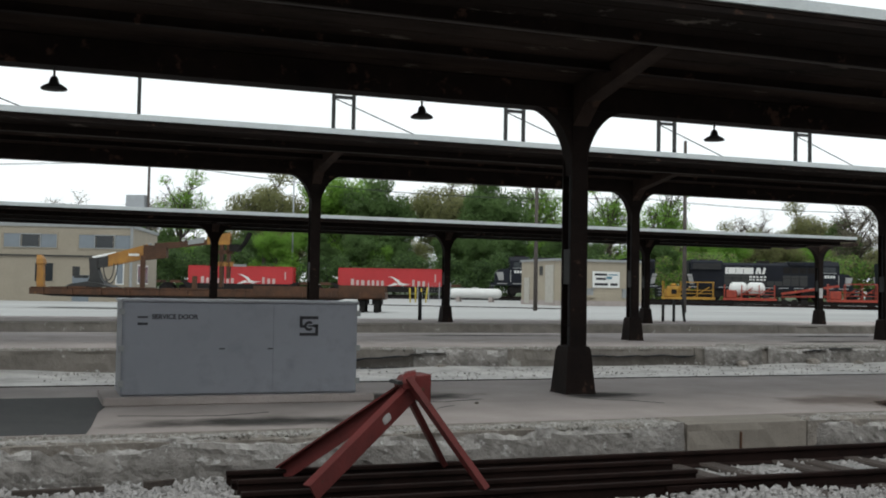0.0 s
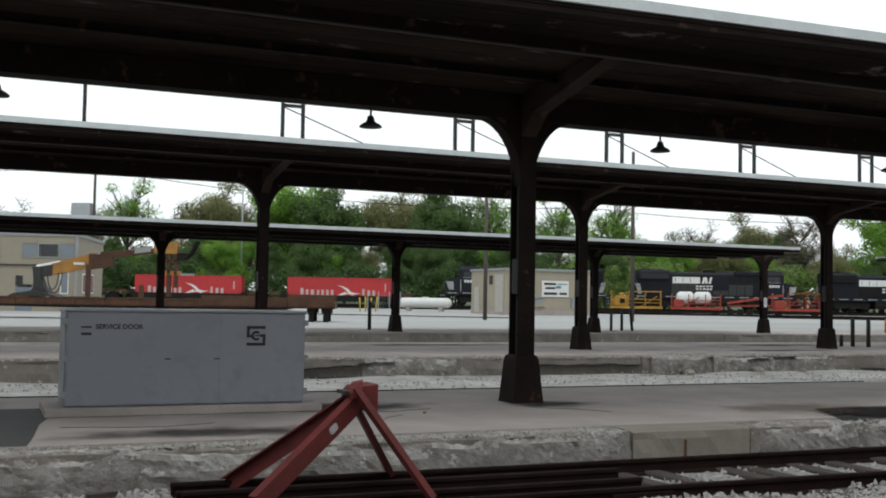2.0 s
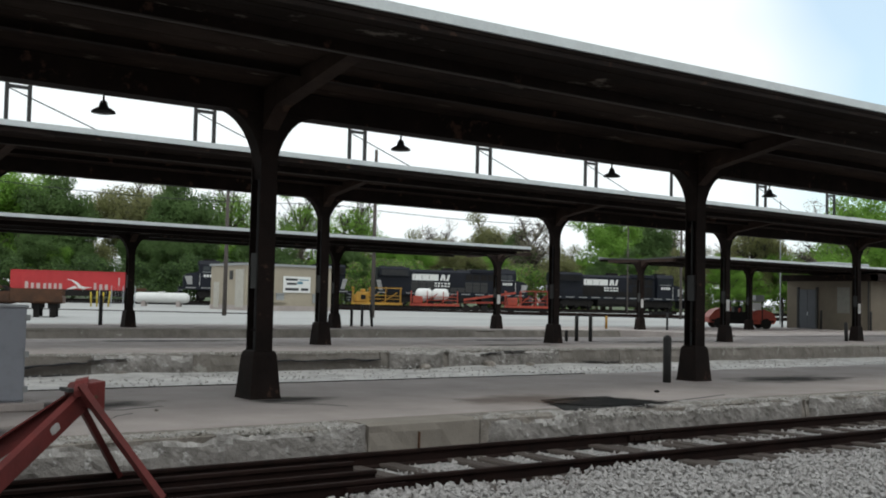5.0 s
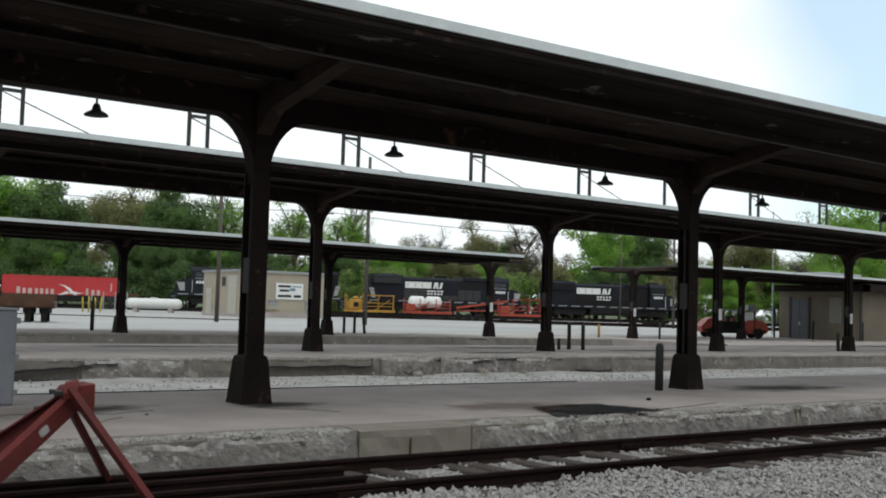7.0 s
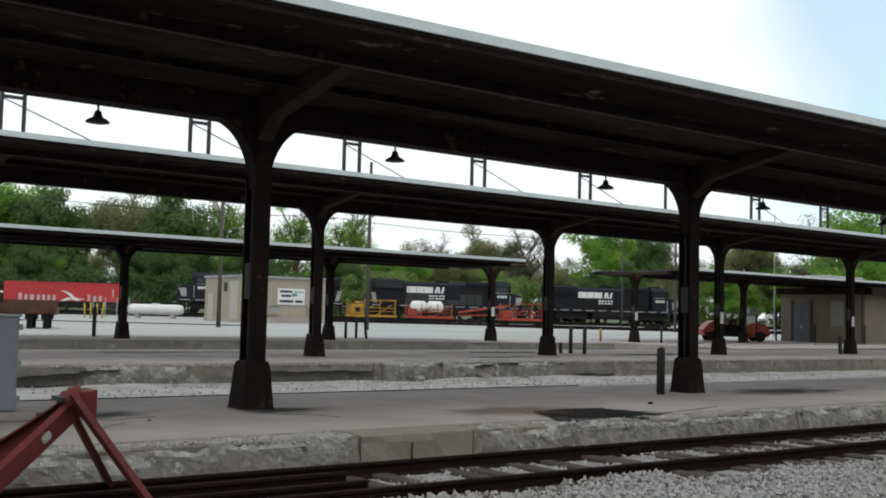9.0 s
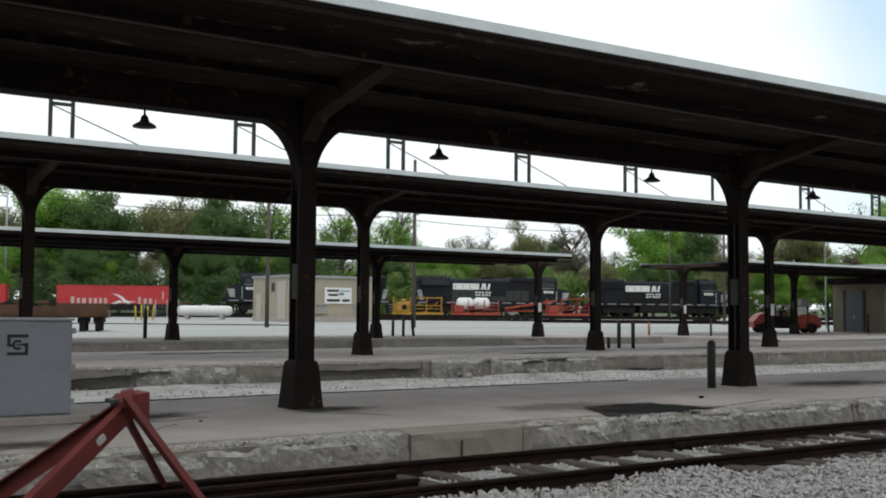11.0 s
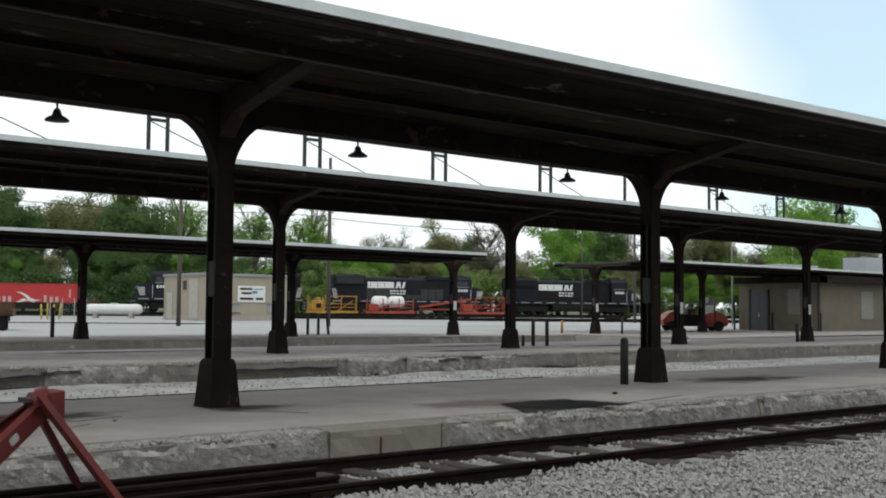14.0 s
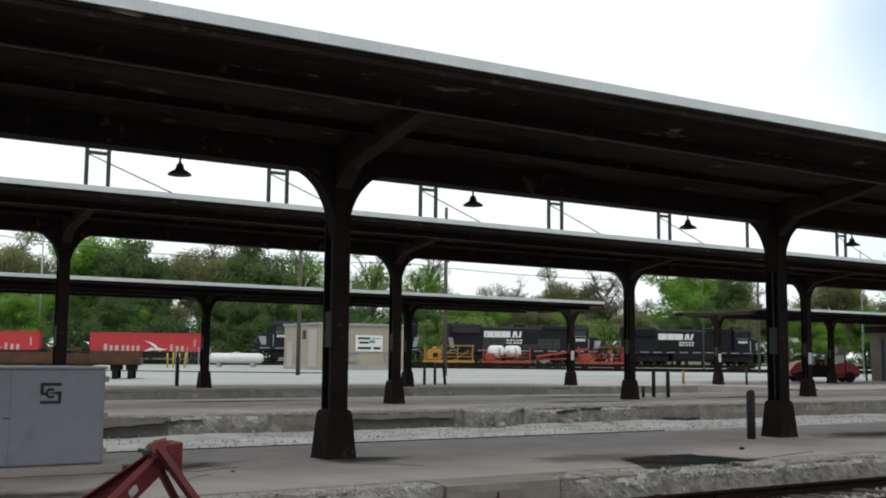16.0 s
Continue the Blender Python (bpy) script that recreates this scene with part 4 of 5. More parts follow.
def locomotive(u, length, flip, tone):
    """A six-axle diesel: long hood with doors and grilles, wide cab, short nose, walkways, tank and trucks."""
    L = thing("locomotive", "black diesel locomotive with white striping on the far track", "locomotive", (*along(u, 126)[:2], RAILHEAD), -20.7 + (180 if flip else 0), "locomotives of the train")
    a, b = -length / 2, length / 2
    solid("frame", (a + 0.4, b - 0.4, -1.5, 1.5, 1.3, 1.62), BLACK, L)
    for y in (-1.525, 1.505):
        k = 0
        while a + 1.0 + k * 1.75 < b - 1.6:
            solid("sill_stripe", (a + 1.0 + k * 1.75, a + 2.15 + k * 1.75, y, y + 0.02, 1.47, 1.57), DASH, L, "white dash along the sill")
            k += 1
    bm = bmesh.new()
    slab(bm, [(-1.0, 1.62), (1.0, 1.62), (1.0, 4.15), (0.7, 4.42), (-0.7, 4.42), (-1.0, 4.15)], "x", a + 1.2, b - 5.0)
    part("long_hood", bm, BLACK, L)
    bm = bmesh.new()
    slab(bm, [(-1.5, 3.55), (1.5, 3.55), (1.5, 4.4), (1.3, 4.62), (-1.3, 4.62), (-1.5, 4.4)], "x", a + 1.3, a + 5.0)
    part("radiator_housing", bm, BLACK, L)
    for y in (-1.52, 1.5):
        for k in range(7):
            solid("radiator_slat", (a + 1.5, a + 4.8, y, y + 0.02, 3.62 + 0.1 * k, 3.68 + 0.1 * k), tone, L)
    bm = bmesh.new()
    slab(bm, [(-1.48, 1.62), (1.48, 1.62), (1.48, 4.2), (1.1, 4.66), (-1.1, 4.66), (-1.48, 4.2)], "x", b - 4.9, b - 2.6)
    cabin = part("cab", bm, BLACK, L)
    for y in (-1.49, 1.47):
        for x in (b - 4.55, b - 3.75):
            solid("side_window", (x, x + 0.68, y, y + 0.02, 3.4, 4.0), GLASS, cabin)
        solid("window_ledge", (b - 4.65, b - 2.95, y - 0.03, y + 0.05, 3.3, 3.36), TRIM, cabin)
        solid("grab_rail", (b - 2.72, b - 2.68, y - 0.03, y + 0.05, 1.7, 3.1), WHITE, cabin, "white grab rail")
    for y in (-1.2, 0.15):
        solid("windscreen", (b - 2.61, b - 2.58, y, y + 1.05, 3.45, 4.05), GLASS, cabin)
    solid("cooling_unit", (b - 4.5, b - 3.2, -0.5, 0.5, 4.64, 4.84), tone, cabin)
    bm = bmesh.new()
    loft(bm, [[(x, -w, 1.62), (x, w, 1.62), (x, w * 0.9, h), (x, -w * 0.9, h)] for x, w, h in ((b - 2.6, 1.4, 3.35), (b - 1.3, 1.25, 3.15), (b - 0.9, 1.1, 2.7))])
    part("nose", bm, BLACK, L)
    # white slanted stripes at both ends
    for y in (-1.3, 1.22):
        bm = bmesh.new()
        slab(bm, [(b - 1.9, 1.9), (b - 1.35, 1.9), (b - 1.0, 2.85), (b - 1.85, 2.85)], "y", y - 0.12, y + 0.2)
        part("nose_stripe", bm, DASH, L, "white slanted nose stripe")
        bm = bmesh.new()
        slab(bm, [(a + 1.3, 1.8), (a + 1.75, 1.8), (a + 1.5, 3.0), (a + 0.95, 3.0)], "y", y * 0.8 - 0.05, y * 0.8 + 0.1)
        part("rear_stripe", bm, DASH, L, "white slanted rear stripe")
    # emblem and lettering bars read the same way on either side
    for side, y in ((1, -1.02), (-1, 1.0)):
        start = a + 5.4 if side > 0 else a + 10.3
        at = lambda p, q: (min(start + side * p, start + side * q), max(start + side * p, start + side * q))
        solid("emblem_bar", (*at(0, 3.3), y, y + 0.02, 3.1, 3.85), WHITE, L, "white emblem bar")
        for k in range(3):
            solid("emblem_gap", (*at(0.3 + k * 0.9, 0.36 + k * 0.9), y - 0.004, y + 0.024, 3.25, 3.7), GRIME, L)
        for p, lean in ((3.5, 0.2), (3.95, -0.1), (4.3, 0.2)):
            bm = bmesh.new()
            slab(bm, [(start + side * v, z) for v, z in ((p, 3.1), (p + 0.27, 3.1), (p + 0.27 + lean, 3.85), (p + lean, 3.85))], "y", y, y + 0.02)
            part("emblem_stroke", bm, WHITE, L, "white emblem stroke")
        for row, z in enumerate((2.68, 2.36)):
            for k in range(6):
                solid("lettering_bar", (*at(2.4 + k * 0.42, 2.4 + k * 0.42 + (0.3 if (k + row) % 3 else 0.22)), y, y + 0.02, z, z + 0.19), WHITE, L, "small white lettering bar")
        for k in range(10):
            solid("hood_door", (a + 5.3 + k * 0.98, a + 6.2 + k * 0.98, y - 0.003, y + 0.023, 1.75, 2.3 if k in (3, 4, 5, 6) else 3.0), tone, L)
        for k in range(4):
            solid("intake_grille", (b - 9.0 + k * 0.95, b - 8.2 + k * 0.95, y - 0.01, y + 0.03, 3.25, 3.95), GRIME, L)
    for y in (-1.5, 1.48):
        for k in range(4):
            solid("number_bar", (b - 4.35 + k * 0.33, b - 4.12 + k * 0.33, y - 0.01, y + 0.03, 2.75, 3.05), WHITE, L, "white number bar")
    for y in (-1.46, 1.46):
        bm = bmesh.new()
        for k in range(9):
            x = a + 0.6 + k * (length - 6) / 8
            tube(bm, (x, y, 1.6), (x, y, 2.65), 0.022, seg=6)
        tube(bm, (a + 0.6, y, 2.65), (b - 5.4, y, 2.65), 0.022, seg=6)
        part("handrail", bm, GRIME, L)
        for x in (a + 0.55, b - 0.85):
            for z in (0.5, 0.85, 1.2):
                solid("step", (x, x + 0.5, y - 0.06, y + 0.06, z, z + 0.06), TRIM, L)
    bm = bmesh.new()
    slab(bm, [(-1.3, 0.42), (1.3, 0.42), (1.45, 0.8), (1.45, 1.3), (-1.45, 1.3), (-1.45, 0.8)], "x", -3.0, 2.8)
    part("fuel_tank", bm, GRIME, L)
    for c in (a + 4.4, b - 4.7):
        bm = bmesh.new()
        for y in (-1.2, 1.05):
            slab(bm, [(c - 2.3, 0.75), (c - 1.9, 0.45), (c + 1.9, 0.45), (c + 2.3, 0.75), (c + 2.2, 1.15), (c - 2.2, 1.15)], "y", y, y + 0.15)
            for x in (-1.75, 0, 1.75):
                box(bm, c + x - 0.25, c + x + 0.25, y - 0.06, y + 0.2, 0.32, 0.72)
            tube(bm, (c - 1.2, y + 0.07, 0.7), (c - 0.9, y + 0.07, 1.3), 0.1, seg=8)
            tube(bm, (c + 1.2, y + 0.07, 0.7), (c + 0.9, y + 0.07, 1.3), 0.1, seg=8)
        box(bm, c - 2.0, c + 2.0, -1.05, 1.05, 0.8, 1.3)
        part("truck", bm, GRIME, L)
        wheels(L, (c - 1.75, c, c + 1.75), 0.75, 0.5, 0.5)
    for x0, x1 in ((b - 0.75, b - 0.45), (a + 0.45, a + 0.75)):
        solid("pilot", (x0, x1, -1.4, 1.4, 0.3, 1.4), BLACK, L)
    for x in (b - 0.5, a - 0.05):
        solid("coupler", (x, x + 0.55, -0.15, 0.15, 0.75, 1.05), GRIME, L)
    for k in range(3):
        bm = bmesh.new()
        tube(bm, (a + 1.95 + k * 1.15, 0, 4.6), (a + 1.95 + k * 1.15, 0, 4.74), 0.48, seg=16)
        part("roof_fan", bm, tone, L)
    solid("exhaust", (-1.2, 0.2, -0.4, 0.4, 4.4, 4.72), GRIME, L)
    for x in (0.9, 2.3):
        solid("roof_hatch", (x, x + 0.9, -0.55, 0.55, 4.4, 4.56), tone, L)
    solid("dynamic_brake_housing", (b - 8.4, b - 5.3, -1.2, 1.2, 4.1, 4.6), BLACK, L, "", 0.08)
    return L


locomotive(15.6, 20.8, True, GRIME)
locomotive(38.2, 21.2, False, POST)
locomotive(60.3, 20.4, False, GRIME)

# start, width and height of the plain bars that stand for the lettering
GLYPHS = ((0.0, 0.60, 1.35), (0.62, 0.52, 1.2), (1.18, 0.66, 1.2), (1.90, 0.48, 1.2), (2.42, 0.52, 1.2), (2.98, 0.48, 1.2), (3.50, 0.54, 1.2), (7.15, 0.46, 1.35), (7.75, 0.52, 1.2), (8.33, 0.52, 1.2))


def container(u, z, length=12.2):
    """A corrugated shipping container with plain white shapes for its lettering and emblem."""
    c = thing("shipping_container", "bright red corrugated shipping container with white emblem on a rail car", "container", (*along(u, 126)[:2], RAILHEAD + z), -20.7, "red shipping containers")
    h = 2.62
    bm = bmesh.new()
    n = 46
    zig = [(-length / 2 + 0.15 + (length - 0.3) * k / n, 0.035 if (k // 2) % 2 else 0.0) for k in range(n + 1)]
    slab(bm, [(x, -1.2 + d) for x, d in zig] + [(x, 1.2 - d) for x, d in reversed(zig)], "z", 0.12, h - 0.1)
    part("shell", bm, CRED, c)
    for zz in (0, h - 0.12):
        for y in (-1.22, 1.1):
            solid("rail_beam", (-length / 2, length / 2, y, y + 0.12, zz, zz + 0.12), CRED, c)
    solid("roof", (-length / 2 + 0.1, length / 2 - 0.1, -1.2, 1.2, h - 0.06, h - 0.01), CRED, c)
    for x in (-length / 2, length / 2 - 0.16):
        for y in (-1.22, 1.06):
            solid("corner_post", (x, x + 0.16, y, y + 0.16, 0, h), CRED, c)
    for gx, w, top in GLYPHS:
        solid("lettering_bar", (-4.6 + gx, -4.6 + gx + w * 0.6, -1.225, -1.2, 0.6, top), FADED, c, "white lettering bar")
    for outline in ([(-0.35, 1.72), (0.35, 1.62), (0.95, 1.3), (1.2, 1.0), (1.75, 0.85), (2.4, 0.86), (1.6, 0.68), (0.95, 0.72), (0.75, 1.1), (0.25, 1.5)],
                    [(-0.6, 0.45), (0.9, 0.74), (0.55, 1.0)], [(1.15, 0.66), (1.5, 0.66), (2.05, 0.4)]):
        bm = bmesh.new()
        slab(bm, outline, "y", -1.225, -1.2)
        part("emblem", bm, WHITE, c, "white winged emblem")
    solid("mark", (5.15, 5.3, -1.225, -1.2, 1.1, 2.0), FADED, c, "faint white mark")
    return c


def well_car(u, length=16.4):
    w = thing("well_car", "low dark rail car carrying a container", "rail car", (*along(u, 126)[:2], RAILHEAD), -20.7, "container rail cars")
    a = length / 2
    for y in (-1.4, 1.25):
        bm = bmesh.new()
        slab(bm, [(-a + 1.2, 1.3), (-a + 2.2, 0.3), (a - 2.2, 0.3), (a - 1.2, 1.3), (a - 1.6, 1.3), (a - 2.4, 1.0), (-a + 2.4, 1.0), (-a + 1.6, 1.3)], "y", y, y + 0.15)
        part("side_sill", bm, GRIME, w)
    solid("floor", (-a + 1.9, a - 1.9, -1.25, 1.25, 0.3, 0.42), GRIME, w)
    for s in (-1, 1):
        solid("end_platform", (-a, -a + 1.7, -1.3, 1.3, 1.0, 1.3) if s < 0 else (a - 1.7, a, -1.3, 1.3, 1.0, 1.3), RUST, w)
        solid("coupler", (-a - 0.6, -a, -0.15, 0.15, 0.75, 1.05) if s < 0 else (a, a + 0.6, -0.15, 0.15, 0.75, 1.05), GRIME, w)
        wheels(w, (s * (a - 1.35), s * (a + 0.15)), 0.75, 0.42, 0.42)
    return w


for k in range(6):
    well_car(-6.1 - 17.5 * k)
    container(-6.1 - 17.5 * k, 0.43)
    if k in (2, 3):
        container(-6.1 - 17.5 * k, 0.43 + 2.63)


# ---- sheds ----
def opening(parent, x0, x1, z0, z1, y, pane=GLASS, name="window", frame=WHITE, bars=0):
    w = solid(name, (x0, x1, y - 0.02, y + 0.06, z0, z1), pane, parent)
    bm = bmesh.new()
    t = 0.07
    for b in ((x0 - t, x1 + t, z1, z1 + t), (x0 - t, x1 + t, z0 - t, z0), (x0 - t, x0, z0, z1), (x1, x1 + t, z0, z1), *[(x0 + (x1 - x0) * k / (bars + 1) - 0.03, x0 + (x1 - x0) * k / (bars + 1) + 0.03, z0, z1) for k in range(1, bars + 1)]):
        box(bm, b[0], b[1], y - 0.05, y + 0.03, b[2], b[3])
    part("window_frame", bm, frame, w)
    return w


shed = thing("yard_shed", "small tan flat-roofed railway shed with a white sign", "shed", (42.5, 84.5, rise(47, 87) - 0.02))
solid("wall", (0, 8.85, 0, 7.0, 0, 3.95), TAN, shed)
solid("roof", (-0.12, 9.0, -0.15, 7.12, 3.95, 4.15), TRIM, shed, "thin grey roof edge")
solid("plinth", (-0.05, 8.9, -0.05, 7.05, 0, 0.45), CONC, shed)
solid("white_door", (-0.06, 0.02, 0.3, 1.9, 0.25, 3.6), PALEDOOR, shed, "tall white side door")
solid("door", (-0.06, 0.02, 5.2, 6.3, 0.15, 2.5), PALEDOOR, shed, "pale narrow side door")
solid("vent", (-0.06, 0.02, 2.5, 3.1, 2.7, 3.5), POST, shed)
solid("ledge", (0.9, 4.0, -0.2, 0, 0.75, 0.95), TAN, shed)
for x in (3.0, 6.7):
    solid("wall_vent", (x, x + 0.75, -0.1, 0.02, 0.75, 1.5), TRIM, shed)
    solid("vent_hood", (x - 0.05, x + 0.8, -0.2, 0.02, 1.5, 1.58), TRIM, shed)
board = solid("signboard", (3.65, 6.4, -0.1, -0.02, 1.65, 3.1), WHITE, shed, "white signboard with dark lettering bars")
for b in ((3.85, 5.1, 2.72, 2.92, INK), (5.25, 6.2, 2.76, 2.86, TEAL), (4.0, 5.0, 2.34, 2.54, INK), (5.05, 5.6, 2.42, 2.66, TEAL), (3.85, 5.2, 1.84, 2.06, INK), (5.45, 6.2, 1.84, 2.06, INK)):
    solid("lettering_bar", (b[0], b[1], -0.11, -0.098, b[2], b[3]), b[4], board)

tank = thing("gas_tank", "white horizontal gas tank on saddles in the yard", "tank", spot(-27.3, 105), -37)
bm = bmesh.new()
prof = [(-2.75, 0.05), (-2.7, 0.28), (-2.55, 0.43), (-2.3, 0.5), (2.3, 0.5), (2.55, 0.43), (2.7, 0.28), (2.75, 0.05)]
loft(bm, [[(x, r * math.cos(a), 0.86 + r * math.sin(a)) for a in [2 * math.pi * i / 24 for i in range(24)]] for x, r in prof])
part("vessel", bm, WHITE, tank, "", True)
for x in (-1.7, 1.7):
    solid("saddle", (x - 0.2, x + 0.2, -0.45, 0.45, 0, 0.5), CONC, tank)
solid("valve_cover", (-0.3, 0.3, -0.2, 0.2, 1.3, 1.46), WHITE, tank)

office = thing("office_building", "two-storey tan painted railway office building with strip windows", "building", (6.5, 82.9, 0.0), -15)
solid("wall", (-30, 0, 0, 11, 0, 5.75), OFFICE, office)
solid("parapet", (-30.1, 0.1, -0.08, 11.1, 5.75, 6.0), TRIM, office)
for x0, x1 in ((-3.9, -0.15), (-9.3, -5.5), (-15.3, -11.5), (-21.2, -17.4)):
    opening(office, x0, x1, 4.2, 5.2, 0.0, PANE, "window", OFFICE, 2)
    opening(office, (x0 + x1) / 2 - 0.7, (x0 + x1) / 2 + 0.7, 4.25, 5.15, -0.03, GLASS, "window", TRIM, 0)
for x0 in (-7.0, -11.2, -15.9):
    opening(office, x0, x0 + 1.3, 1.7, 3.05, 0.0, GLASS, "window", OFFICE, 0)
for x0 in (-1.1,):
    opening(office, x0, x0 + 0.45, 1.6, 3.1, 0.0, PANE, "window", WHITE, 0)
solid("doorway", (-4.3, -3.1, -0.04, 0.04, 0, 2.2), PANE, office)
for y0 in (2.0, 5.0):
    solid("side_window", (-0.03, 0.05, y0, y0 + 1.6, 1.6, 3.1), WHITE, office)
    solid("side_window", (-0.03, 0.06, y0 + 0.15, y0 + 1.45, 1.7, 3.0), PANE, office)
bm = bmesh.new()
tube(bm, (-0.06, -0.12, 0), (-0.06, -0.12, 5.75), 0.11, seg=8)
part("downpipe", bm, TRIM, office)
for z in (3.55,):
    solid("cable_tray", (-30, -0.1, -0.12, -0.003, z, z + 0.1), POST, office)

depot = thing("canopy_depot", "tan painted brick depot built under the far canopy", "building", (63.8, 38.4, 0.1))
solid("wall", (0, 26, 0, 6.3, 0, 3.75), DEPOT_SHADED, depot)
d = solid("door", (-0.06, 0.02, 4.0, 5.3, 0.05, 2.75), DOOR, depot, "grey-blue double door")
solid("door_frame", (-0.1, 0.03, 5.3, 5.45, 0, 2.9), POST, depot)
solid("door_frame", (-0.1, 0.03, 3.85, 4.0, 0, 2.9), POST, depot)
solid("shutter", (-0.05, 0.02, 1.5, 2.4, 1.2, 2.9), BOARDED, depot, "pale boarded window")
for x in (5.0, 12.0):
    solid("shutter", (x, x + 1.6, -0.05, 0.02, 0.9, 2.8), BOARDED, depot, "pale boarded window")
# dark strips added to stand for the shade along the wall tops
solid("eave_shade_strip", (-0.45, -0.15, -0.6, 6.4, 3.3, 3.74), STEEL, depot, "dark strip added for the shade under the eave")
solid("eave_shade_strip", (-0.45, 26, -0.6, -0.25, 3.3, 3.74), STEEL, depot, "dark strip added for the shade under the eave")
solid("eave_soffit", (-0.45, 26, -0.6, 0.0, 3.74, 3.78), SOFFIT, depot)
solid("threshold", (-0.5, 0.0, 3.6, 5.7, -0.06, 0.04), CONC, depot)
solid("door_handle", (-0.1, -0.06, 4.6, 4.66, 1.0, 1.25), GALV, d)
solid("door_seam", (-0.066, -0.058, 4.64, 4.66, 0.05, 2.75), INK, d)
bm = bmesh.new()
tube(bm, (-0.08, 0.12, 0), (-0.08, 0.12, 3.7), 0.05, seg=8)
part("downpipe", bm, POST, depot)
solid("kerb", (-6, 26, -0.5, -0.2, -0.1, 0.12), CONC, depot)
for x, y in ((-0.5, -0.3), (-0.5, 3.3), (-0.4, 6.4)):
    bollard(63.8 + x, 38.4 + y, 0.1, 1.35, 0.07, 0, POST, "dark painted steel bollard at the depot wall")
for x, w, h in ((63.7, 4.4, 0.55), (74.4, 4.9, 1.4)):
    u = thing("rooftop_unit", "pale metal ventilation unit on the canopy roof", "rooftop unit", (x, 42.0, 4.15))
    solid("casing", (0, w, -0.9, 0.9, 0.15, h), GALV, u, "", 0.04)
    for dx in (0.2, w - 0.3):
        solid("skid", (dx, dx + 0.1, -0.9, 0.9, -0.25, 0.15), POST, u)

# ---- rusty flat car with a crane ----
flatcar = thing("flat_car", "rusty brown flat car with end posts standing in the yard", "rail car", (9.25, 61.7, rise(9, 62)), -20.7)
bm = bmesh.new()
box(bm, -9.9, 9.95, -1.4, 1.4, 0.76, 1.12)
bmesh.ops.bevel(bm, geom=bm.edges[:], offset=0.03, segments=1, affect="EDGES")
part("deck", bm, RUST, flatcar)
bm = bmesh.new()
slab(bm, [(-9.4, 0.76), (-8.6, 0.66), (6.4, 0.5), (7.6, 0.76)], "y", -1.36, 1.36)
part("centre_sill", bm, GRIME, flatcar)
for k in range(19):
    solid("deck_plank", (-9.8 + k * 1.04, -9.8 + k * 1.04 + 0.98, -1.42, 1.42, 1.12, 1.17 + 0.03 * (k % 3)), RUST, flatcar)
for x0, x1, top in ((2.6, 5.6, 1.42), (5.65, 7.3, 1.36), (7.35, 9.9, 1.52)):
    for y in (-1.47, 1.38):
        solid("side_board", (x0, x1, y, y + 0.09, 0.85, top), RUST, flatcar)
for k in range(12):
    solid("stake_pocket", (-9.2 + k * 1.6, -9.05 + k * 1.6, -1.5, -1.4, 0.78, 1.1), RUST, flatcar)
bm = bmesh.new()
loft(bm, [[(-9.78 + dx - w, -w, z), (-9.78 + dx + w, -w, z), (-9.78 + dx + w, w, z), (-9.78 + dx - w, w, z)] for dx, w, z in ((0.06, 0.2, 0.95), (0.0, 0.18, 1.6), (0.0, 0.17, 2.4), (0.02, 0.22, 2.5), (0.0, 0.2, 2.75), (-0.1, 0.12, 2.98))])
part("end_post", bm, AMBER, flatcar, "yellowed tall end post")
for x, top in ((-3.6, 3.0), (-0.7, 1.9)):
    solid("stake", (x - 0.12, x + 0.12, -1.43, -1.2, 1.17, top), RUST, flatcar)
for x in (-4.4, -2.9, 8.5, 9.3):
    for y in (-1.25, 1.05):
        solid("leg", (x, x + 0.3, y, y + 0.2, 0, 0.85), GRIME, flatcar)
    solid("bolster", (x - 0.1, x + 0.4, -1.2, 1.2, 0.5, 0.8), GRIME, flatcar)

crane = thing("loader_crane", "yellow knuckle-boom loader crane parked on the flat car", "crane", (9.25, 61.7, rise(9, 62)), -20.7)
bm = bmesh.new()
slab(bm, [(-8.1, 1.2), (-7.8, 1.36), (-6.9, 1.5), (-6.2, 1.42), (-5.4, 1.2)], "y", -0.9, 0.9)
part("base", bm, POST, crane)
bm = bmesh.new()
loft(bm, [[(-6.55 + dx - w, -0.3, z), (-6.55 + dx + w, -0.3, z), (-6.55 + dx + w, 0.3, z), (-6.55 + dx - w, 0.3, z)] for dx, w, z in ((0, 0.55, 1.35), (-0.05, 0.32, 1.7), (-0.15, 0.2, 2.3), (-0.2, 0.24, 2.85))])
part("pedestal", bm, POST, crane)
solid("operator_seat", (-7.75, -7.2, -0.4, 0.4, 1.7, 1.85), POST, crane)
solid("operator_seat", (-7.85, -7.7, -0.4, 0.4, 1.8, 2.35), POST, crane)


def girder(bm, p, q, h0, h1, w):
    """A box boom of changing depth from p to q, in the crane's upright plane."""
    loft(bm, [[(x, y, z + dz) for y, dz in ((-w, -h), (w, -h), (w, h), (-w, h))] for (x, z), h in ((p, h0), (q, h1))])


